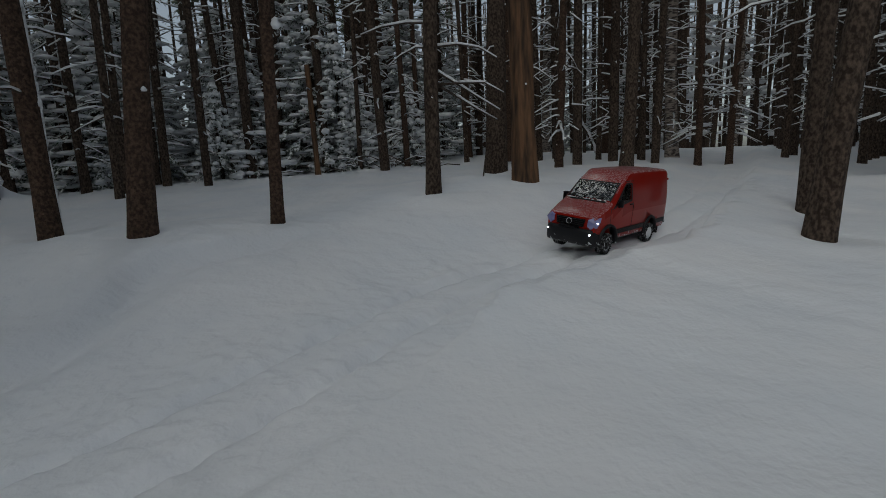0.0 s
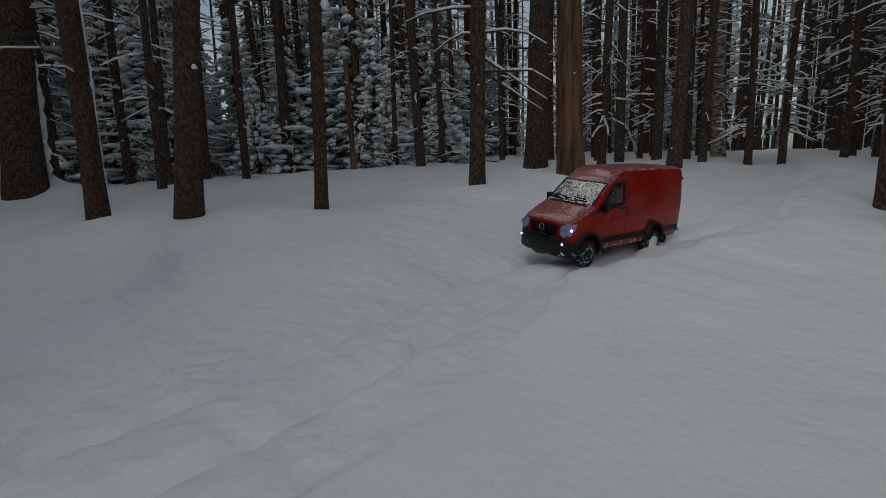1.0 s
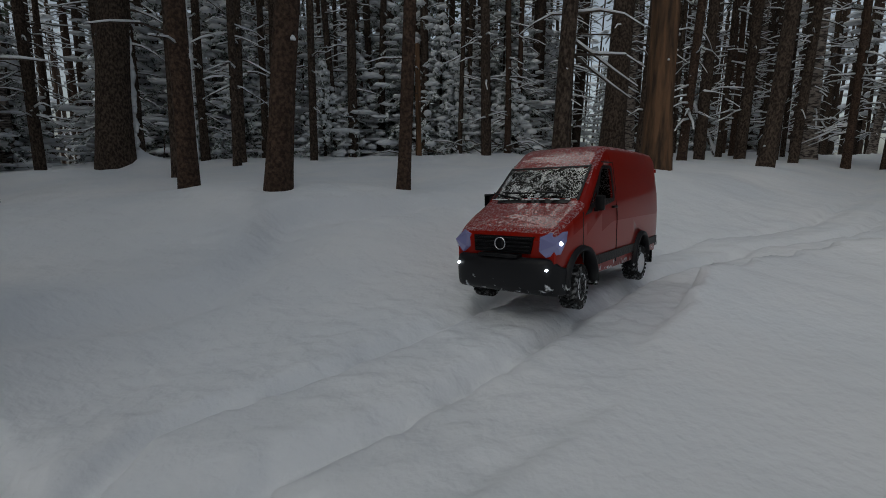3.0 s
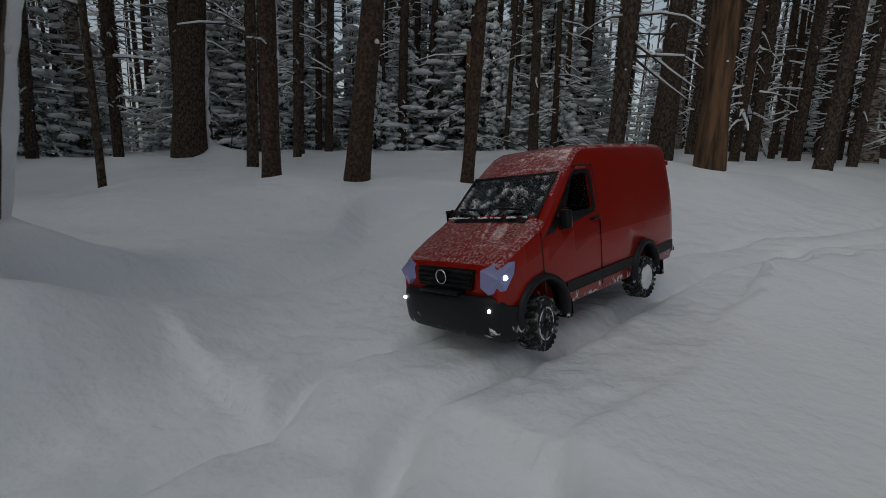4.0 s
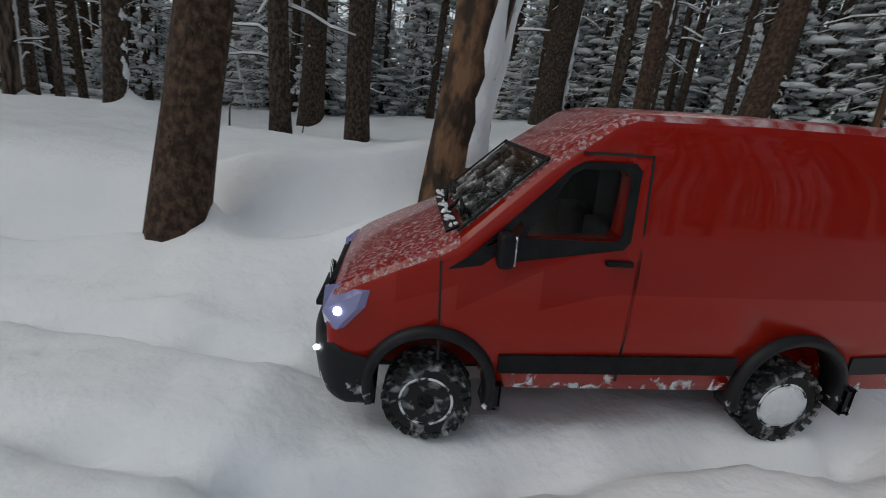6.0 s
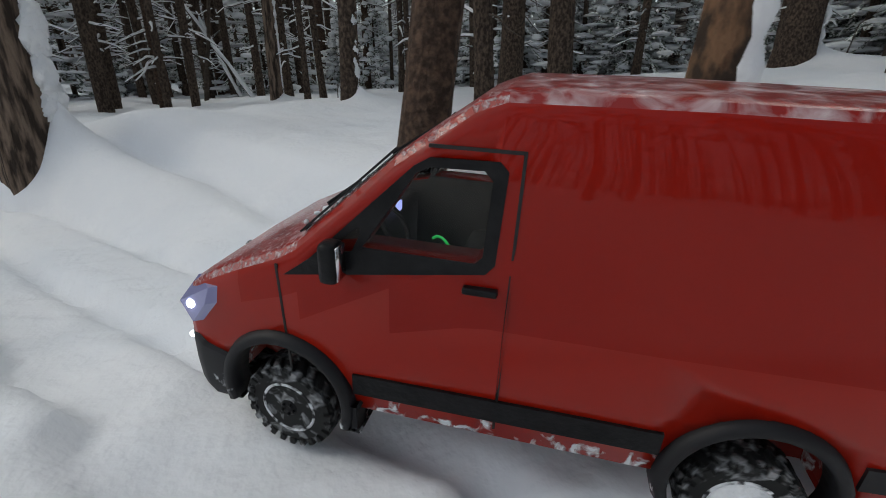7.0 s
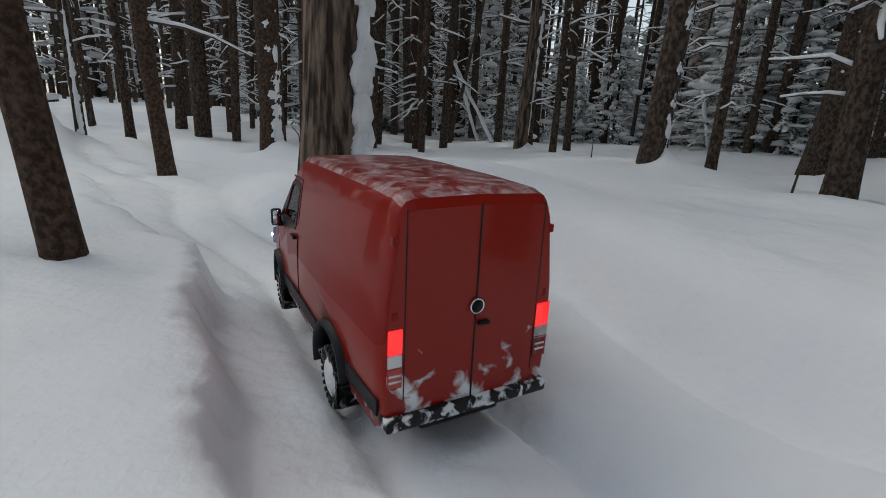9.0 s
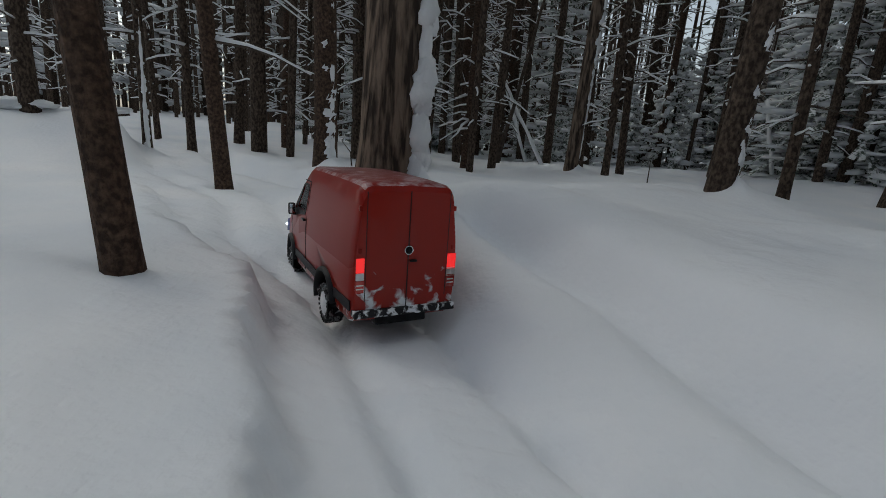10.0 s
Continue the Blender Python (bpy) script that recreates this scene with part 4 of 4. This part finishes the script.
def wheel(van, x, sgn):
    hub = empty("wheel", pose(x, sgn * 0.130, WHEEL_R - DROP))
    hub.parent = van
    w = 0.021
    bm = lathe([(-w, 0.034), (-w, 0.046), (-w * 0.85, 0.051), (-w * 0.4, 0.0525), (w * 0.4, 0.0525), (w * 0.85, 0.051), (w, 0.046), (w, 0.034)], 36)
    tread = bmesh.new()
    for k in range(24):
        a = 2 * math.pi * k / 24
        for s in (-1, 1):
            m = pose(0, 0, 0, 0, math.degrees(-(a + (0.13 if s > 0 else 0))), 0) @ pose(0.0537, s * w * 0.5, 0, 0, 0, 0) @ pose(0, 0, 0, 25 * s, 0, 0)
            add_block(tread, m, 0.0062, w * 0.85, 0.0075)
            m = pose(0, 0, 0, 0, math.degrees(-(a + (0.13 if s > 0 else 0))), 0) @ pose(0.0505, s * w * 0.98, 0)
            add_block(tread, m, 0.0085, 0.005, 0.0068)
    tyre = part("tyre", bm, RUBBER, hub, "knobbly black tyre caked with snow", False)
    tagged(part("tread", tread, RUBBER, tyre, "blocky tread", False), kind="stuff")
    o = sgn
    rim = part("rim", lathe([(o * 0.010, 0.0345), (o * 0.0215, 0.0345), (o * 0.0225, 0.032), (o * 0.017, 0.029), (o * 0.012, 0.020), (o * 0.012, 0.001)], 32), RIM, hub, "black rim packed with snow")
    part("hub_cap", lathe([(o * 0.010, 0.012), (o * 0.020, 0.012), (o * 0.0225, 0.009), (o * 0.0225, 0.001)], 20), BLACK, rim)
    if x < 0.2:
        part("packed_snow", lathe([(o * 0.0125, 0.0318), (o * 0.0215, 0.0315), (o * 0.0245, 0.026), (o * 0.0262, 0.014), (o * 0.0265, 0.001)], 24), PACKED, rim, "rim packed full of snow")
    else:
        part("packed_snow", lathe([(o * 0.0125, 0.0275), (o * 0.0195, 0.0275), (o * 0.0205, 0.025), (o * 0.0185, 0.019), (o * 0.0125, 0.0185)], 24), PACKED, rim, "ring of packed snow")
    for k in range(5):
        a = 2 * math.pi * k / 5
        b = bmesh.new()
        add_block(b, pose(0, 0, 0, 0, math.degrees(a), 0) @ pose(0.0075, o * 0.0235, 0), 0.003, 0.003, 0.003)
        part("lug", b, BLACK, rim)
    part("axle_stub", lathe([(-o * 0.04, 0.008), (o * 0.0, 0.008)], 12), BLACK, hub)
    return hub


WINDOW = [(0.462, 0.222), (0.432, 0.244), (0.330, 0.342), (0.316, 0.350), (0.256, 0.351), (0.248, 0.343), (0.252, 0.262), (0.260, 0.253)]
GLASS_REAR = [(0.378, 0.262), (0.366, 0.280), (0.328, 0.336), (0.316, 0.342), (0.268, 0.343), (0.260, 0.335), (0.263, 0.268), (0.270, 0.261)]
GLASS_FRONT = [(0.423, 0.250), (0.387, 0.257), (0.378, 0.276), (0.380, 0.282)]


def inner(outline, k):
    cx, cz = sum(p[0] for p in outline) / len(outline), sum(p[1] for p in outline) / len(outline)
    return [(cx + (x - cx) * k, cz + (z - cz) * k) for x, z in outline]


def windshield_quad(t0, t1, s, lift):
    """Corners on the sloping screen; t runs from its foot (0) to its head (1)."""
    out = []
    for t, y in ((t0, -s), (t0, s), (t1, s), (t1, -s)):
        x = 0.449 + (0.350 - 0.449) * t
        z = 0.259 + (0.349 - 0.259) * t
        out.append((x + lift * 0.67, y * (0.130 - 0.008 * t), z + lift * 0.74))
    return out


def slab(corners, thick):
    bm = bmesh.new()
    c = [Vector(p) for p in corners]
    n = (c[1] - c[0]).cross(c[3] - c[0]).normalized() * thick
    a, b = [bm.verts.new(p) for p in c], [bm.verts.new(p - n) for p in c]
    k = len(a)
    for i in range(k):
        bm.faces.new((a[i], a[(i + 1) % k], b[(i + 1) % k], b[i]))
    bm.faces.new(a)
    bm.faces.new(list(reversed(b)))
    bmesh.ops.recalc_face_normals(bm, faces=bm.faces)
    return bm


def model_van():
    van = empty("van", pose(*VAN[0][1:4]))
    tagged(van, "red radio-controlled panel van with frost on its hood", "model van")
    cut = [prism(disc(x, WHEEL_R + 0.010, 0.071), s * 0.185, s * 0.085) for x in (0.0, AXLE) for s in (-1, 1)]
    cut.append(prism([(0.19, 0.13), (0.46, 0.13), (0.46, 0.236), (0.446, 0.246), (0.345, 0.338), (0.285, 0.390), (0.19, 0.390)], -0.115, 0.115))
    cut.append(prism(GLASS_REAR, -0.2, 0.2))
    cut.append(prism(GLASS_FRONT, -0.2, 0.2))
    ws = bmesh.new()
    lo, hi = windshield_quad(0.06, 0.95, 0.96, 0.03), windshield_quad(0.06, 0.95, 0.96, -0.03)
    a, b = [ws.verts.new(p) for p in lo], [ws.verts.new(p) for p in hi]
    for i in range(4):
        ws.faces.new((a[i], a[(i + 1) % 4], b[(i + 1) % 4], b[i]))
    ws.faces.new(a)
    ws.faces.new(list(reversed(b)))
    bmesh.ops.recalc_face_normals(ws, faces=ws.faces)
    cut.append(ws)
    me = carve(van_body(), cut)
    me.materials.clear()
    for m in (RED, HOOD, ROOF, RED_LOW, CABIN, RED_REAR):
        me.materials.append(m)
    for p in me.polygons:
        c, n = p.center, p.normal
        p.material_index = 0
        if n.z > 0.5 and c.x > 0.44 and c.z > 0.16:
            p.material_index = 1
        elif n.z > 0.5 and 0.26 < c.x < 0.37 and c.z > 0.33:
            p.material_index = 1
        elif n.z > 0.6 and c.z > 0.36:
            p.material_index = 2
        elif n.x < -0.7 and c.x < -0.2:
            p.material_index = 5
        elif c.z < 0.20 and abs(c.y) > 0.11:
            p.material_index = 3
        top = float(np.interp(c.x, [0.18, 0.255, 0.28, 0.35, 0.449, 0.47], [0.409, 0.408, 0.399, 0.349, 0.259, 0.247]))
        if 0.18 < c.x < 0.462 and abs(c.y) < 0.1155 and 0.129 < c.z < top - 0.006:
            p.material_index = 4
        p.use_smooth = abs(n.y) > 0.8 or abs(n.z) > 0.8
    body = new("body", me)
    body.parent = van

    for s in (-1, 1):
        frame_part = part("window_frame", skin(WINDOW, 0.0012, 0.002, s), BLACK, van, "black window surround", False)
        hole = carve_panel(frame_part, s)
        part("pane", skin(inner(GLASS_REAR, 1.02), -0.001, 0.0012, s), GLASS, hole, "clear side window", False).visible_shadow = False
        part("pane", skin(inner(GLASS_FRONT, 1.02), -0.001, 0.0012, s), GLASS, hole, "clear quarter window", False).visible_shadow = False
        # rubbing strip between and behind the arches
        part("side_strip", skin([(0.392, 0.090), (0.392, 0.115), (0.15, 0.117), (0.083, 0.117), (0.083, 0.092), (0.15, 0.092)], 0.003, 0.004, s), BLACK, van, "black rubbing strip", False)
        part("side_strip", skin([(-0.082, 0.092), (-0.082, 0.117), (-0.205, 0.119), (-0.205, 0.094)], 0.003, 0.004, s), BLACK_SNOW, van, "black rubbing strip", False)
        for x in (0.0, AXLE):
            part("arch_flare", arch_flare(x, s), BLACK_SNOW, van, "black wheel arch edged with snow")
            part("mud_flap", box(x - 0.089, x - 0.078, s * 0.157, s * 0.115, 0.040, 0.075, 0.003), BLACK_SNOW, van)
        # door seams
        for pts in (((0.239, 0.080), (0.236, 0.361)), ((0.470, 0.232), (0.466, 0.105))):
            (xa, za), (xb, zb) = pts
            col = [(xa + (xb - xa) * t, za + (zb - za) * t) for t in (0, 0.25, 0.5, 0.75, 1)]
            w = 0.0014
            part("door_seam", skin([(x - w, z) for x, z in col] + [(x + w, z) for x, z in reversed(col)], 0.0009, 0.002, s), SEAM, van, "", False)
        part("door_seam", skin([(0.236, 0.358), (0.236, 0.361), (0.318, 0.361), (0.318, 0.358)], 0.0009, 0.002, s), SEAM, van, "", False)
        part("door_handle", box(0.247, 0.279, s * 0.149, s * 0.1585, 0.234, 0.2405, 0.002), BLACK, van)
        mirror = part("mirror", box(0.392, 0.410, s * 0.154, s * 0.177, 0.232, 0.272, 0.006), BLACK, van, "black door mirror")
        part("mirror_arm", box(0.396, 0.407, s * 0.142, s * 0.162, 0.230, 0.240, 0.002), BLACK, mirror)
        part("mirror_glass", box(0.3905, 0.3925, s * 0.157, s * 0.174, 0.236, 0.269), CHROME, mirror)
        # headlamp: a wedge that wraps round the corner
        bm = bmesh.new()
        q = [(0.596, 0.096, 0.180), (0.600, 0.096, 0.148), (0.594, 0.110, 0.134), (0.577, 0.139, 0.142), (0.554, 0.1425, 0.170), (0.546, 0.1410, 0.192), (0.580, 0.114, 0.190)]
        front = [bm.verts.new((x + 0.011, s * (y + 0.009), z - 0.002)) for x, y, z in q]
        back = [bm.verts.new((x - 0.02, s * (y - 0.012), z)) for x, y, z in q]
        for i in range(7):
            bm.faces.new((front[i], front[(i + 1) % 7], back[(i + 1) % 7], back[i]))
        mid = bm.verts.new((0.6040, s * 0.1440, 0.163))
        for i in range(7):
            bm.faces.new((front[i], front[(i + 1) % 7], mid))
        bm.faces.new(list(reversed(back)))
        bmesh.ops.recalc_face_normals(bm, faces=bm.faces)
        lamp = part("headlight", bm, LAMP_GLASS, van, "lit headlight with bluish lens", False)
        part("bulb", ball(0.5860, s * 0.1465, 0.1640, 0.0055), LED, lamp, "bright white bulb")
        part("fog_light", ball(0.6145, s * 0.1255, 0.104, 0.0038), LED, van, "small lit fog light")
        # rear lamps
        tail = part("tail_light", box(-0.2238, -0.212, s * 0.1115, s * 0.1325, 0.192, 0.228, 0.002), TAIL, van, "glowing red tail light")
        part("white_lens", box(-0.2238, -0.212, s * 0.1115, s * 0.1325, 0.173, 0.1915, 0.002), TAIL_WHITE, tail)
        part("reflector", box(-0.2238, -0.212, s * 0.1115, s * 0.1325, 0.142, 0.1725, 0.002), TAIL_RED, tail)
        for z in (0.151, 0.160):
            part("lens_bar", box(-0.2243, -0.215, s * 0.113, s * 0.131, z, z + 0.003), TAIL_WHITE, tail)

    # front end
    bm = bmesh.new()
    rows = []
    for e, out in ((0.0, -0.022), (0.08, -0.008), (0.22, 0.0), (0.55, 0.004), (0.82, 0.003), (0.95, -0.002), (1.0, -0.012)):
        row = []
        for k in range(17):
            w = radians(-90 + 180 * k / 16)
            y = 0.148 * math.sin(w) / max(abs(math.sin(w)) ** 0.35, 1e-6) if k != 8 else 0.0
            x = 0.545 + 0.078 * abs(math.cos(w)) ** 0.42
            top = 0.100 + 0.030 * min(1.0, 1.6 * math.cos(w))
            row.append(bm.verts.new((x + out * (0.2 + 0.8 * math.cos(w)), y, 0.040 + (top - 0.040) * e)))
        rows.append(row)
    for a, b in zip(rows, rows[1:]):
        for i in range(16):
            bm.faces.new((a[i], a[i + 1], b[i + 1], b[i]))
    bm.faces.new(list(reversed(rows[0])))
    bm.faces.new(rows[-1])
    bmesh.ops.recalc_face_normals(bm, faces=bm.faces)
    part("front_bumper", bm, BLACK_SNOW, van, "black plastic bumper with clinging snow")
    g = part("grille", slab([(0.6085, -0.078, 0.138), (0.6085, 0.078, 0.138), (0.600, 0.086, 0.178), (0.600, -0.086, 0.178)], 0.006), BLACK, van, "black slatted grille", False)
    for k in range(4):
        z = 0.143 + 0.009 * k
        part("slat", box(0.6075 - 0.002 * k, 0.6125 - 0.002 * k, -0.076 - 0.002 * k, 0.076 + 0.002 * k, z, z + 0.004, 0.001), BLACK, g)
    r = ring_mesh(0.0145, 0.0016)
    bmesh.ops.translate(r, verts=r.verts, vec=(0.6135, 0, 0.160))
    badge = part("badge", r, CHROME, van, "plain chrome ring")
    part("badge_plate", lathe_x(0.6105, 0.0, 0.160, 0.0135), BLACK, badge)
    part("bumper_step", box(0.600, 0.628, -0.055, 0.055, 0.128, 0.136, 0.002), BLACK, van)
    # windscreen, wipers and cowl
    part("windshield", slab(windshield_quad(0.03, 0.98, 0.985, 0.001), 0.0015), WINDSHIELD, van, "clear windscreen with frost round the edge", False).visible_shadow = False
    part("screen_edge", slab(windshield_quad(0.955, 1.0, 0.99, 0.0025), 0.002), BLACK, van, "", False)
    for s in (-1, 1):
        c = windshield_quad(0.0, 1.0, 1.0, 0.0022)
        e = windshield_quad(0.0, 1.0, 0.955, 0.0022)
        part("screen_edge", slab([e[0], c[0], c[3], e[3]] if s < 0 else [c[1], e[1], e[2], c[2]], 0.002), BLACK_SNOW, van, "", False)
        v, f = [], []
        tube(v, f, [Vector((0.452, s * 0.03 - 0.01, 0.264)), Vector((0.446, s * 0.06 - 0.03, 0.272)), Vector((0.438, s * 0.075 - 0.055, 0.281))], [0.003, 0.0026, 0.002], 6)
        tube(v, f, [Vector((0.441, s * 0.055 + 0.03, 0.278)), Vector((0.438, s * 0.055 - 0.045, 0.282))], [0.0028, 0.0028], 5)
        part_mesh("wiper", pydata("wiper", v, f, BLACK), None, van)
    part("cowl", slab([(0.463, -0.104, 0.2535), (0.463, 0.104, 0.2535), (0.448, 0.108, 0.263), (0.448, -0.108, 0.263)], 0.004), BLACK, van, "", False)
    v, f = [], []
    rng = random.Random(5)
    for k in range(26):
        y = rng.uniform(-0.118, 0.118)
        lump(v, f, (0.452 + rng.uniform(-0.004, 0.010), y, 0.262), rng.uniform(0.002, 0.005), rng.uniform(0.003, 0.008), rng.uniform(0.0015, 0.004), rng)
    tagged(part_mesh("cowl_snow", pydata("cowl_snow", v, f, PACKED), None, van, "snow gathered at the wipers"), kind="stuff")
    # back end
    part("rear_bumper", box(-0.233, -0.196, -0.136, 0.136, 0.080, 0.099, 0.003), BUMPER, van, "black rear bumper half covered in snow")
    part("rear_seam", box(-0.2232, -0.2185, -0.0012, 0.0012, 0.09, 0.388), SEAM, van)
    for s in (-1, 1):
        part("rear_seam", box(-0.2222, -0.2165, s * 0.1085 - 0.001, s * 0.1085 + 0.001, 0.12, 0.385), SEAM, van)
        for z in (0.14, 0.24, 0.34):
            part("hinge", box(-0.2235, -0.214, s * 0.1225 - 0.004, s * 0.1235 + 0.004, z, z + 0.012, 0.0015), RED, van)
    part("rear_handle", box(-0.229, -0.220, -0.022, -0.004, 0.214, 0.2195, 0.0015), BLACK, van)
    r = ring_mesh(0.0105, 0.0013)
    bmesh.ops.translate(r, verts=r.verts, vec=(-0.2255, 0, 0.244))
    badge = part("badge", r, CHROME, van, "plain chrome ring")
    part("badge_plate", lathe_x(-0.2245, 0.0, 0.244, 0.0095), BLACK, badge)
    # cabin
    part("dashboard", box(0.395, 0.455, -0.100, 0.100, 0.150, 0.245, 0.012), CABIN, van)
    for s in (-1, 1):
        seat = part("seat", box(0.245, 0.315, s * 0.055 - 0.036, s * 0.055 + 0.036, 0.140, 0.200, 0.010), CABIN, van, "black cab seat")
        part("seat_back", box(0.232, 0.262, s * 0.055 - 0.036, s * 0.055 + 0.036, 0.19, 0.268, 0.010), CABIN, seat)
    r = ring_mesh(0.024, 0.003, 20, 6)
    bmesh.ops.transform(r, matrix=pose(0.378, 0.055, 0.250, 0, 35, 0), verts=r.verts)
    part("steering_wheel", r, CABIN, van)
    part("screen", box(0.391, 0.394, -0.010, 0.008, 0.246, 0.258, 0.001), SCREEN, van, "small lit screen")
    v, f = [], []
    tube(v, f, [Vector((0.30 + 0.035 * k / 6, 0.07 - 0.02 * k / 6, 0.215 + 0.028 * math.sin(k / 6 * 2.2))) for k in range(7)], [0.0016] * 7, 6)
    part_mesh("wire", pydata("wire", v, f, GREEN), None, van, "bright green wire")
    # underside
    part("chassis", box(-0.20, 0.56, -0.07, 0.07, 0.045, 0.085, 0.006), BLACK, van)
    for x in (0.0, AXLE):
        part("axle", lathe_at(x), BLACK, van)
    wheels = [wheel(van, x, s) for x in (0.0, AXLE) for s in (1, -1)]
    return van, wheels


def lathe_at(x):
    bm = lathe([(-0.10, 0.010), (-0.03, 0.010), (-0.02, 0.020), (0.02, 0.020), (0.03, 0.010), (0.10, 0.010)], 14)
    bmesh.ops.translate(bm, verts=bm.verts, vec=(x, 0, WHEEL_R - DROP))
    return bm


def lathe_x(x, y, z, r):
    bm = lathe([(-0.001, r), (0.001, r)], 24)
    bmesh.ops.transform(bm, matrix=pose(x, y, z, 0, 0, 90), verts=bm.verts)
    return bm


def ball(x, y, z, r):
    bm = bmesh.new()
    bmesh.ops.create_icosphere(bm, subdivisions=2, radius=r)
    bmesh.ops.translate(bm, verts=bm.verts, vec=(x, y, z))
    return bm


def carve_panel(ob, s):
    """Opens the window holes in the black surround."""
    bm = bmesh.new()
    bm.from_mesh(ob.data)
    me = carve(bm, [prism(inner(GLASS_REAR, 0.99), -0.2, 0.2), prism(inner(GLASS_FRONT, 0.96), -0.2, 0.2)])
    bm.free()
    me.materials.clear()
    me.materials.append(BLACK)
    old = ob.data
    ob.data = me
    bpy.data.meshes.remove(old)
    return ob


van, wheels = model_van()


# ---------------------------------------------------------------- what moves
def drive(x, y, z, heading, nose, lean):
    return pose(x, y, z, 0, 0, heading) @ pose(0, 0, 0, 0, -nose, 0) @ pose(0, 0, 0, lean, 0, 0)


def motions():
    walk(van, [(r[0], drive(*r[1:])) for r in VAN])
    ts = [r[0] for r in VAN]
    xs, ys = [r[1] for r in VAN], [r[2] for r in VAN]
    for hub in wheels:
        turn, rows = 0.0, []
        base = hub.matrix_basis.translation.copy()
        px, py = xs[0], ys[0]
        for k in range(101):
            t = k / 10
            x, y = float(np.interp(t, ts, xs)), float(np.interp(t, ts, ys))
            turn += math.hypot(x - px, y - py) / WHEEL_R
            px, py = x, y
            steer = float(np.interp(t, [0, 4.3, 5.2, 6.8, 10], [4, 10, -8, -4, 3])) if base.x > 0.2 else 0.0
            rows.append((t, pose(*base, 0, 0, steer) @ pose(0, 0, 0, 0, math.degrees(turn) % 360, 0)))
        walk(hub, rows)


motions()
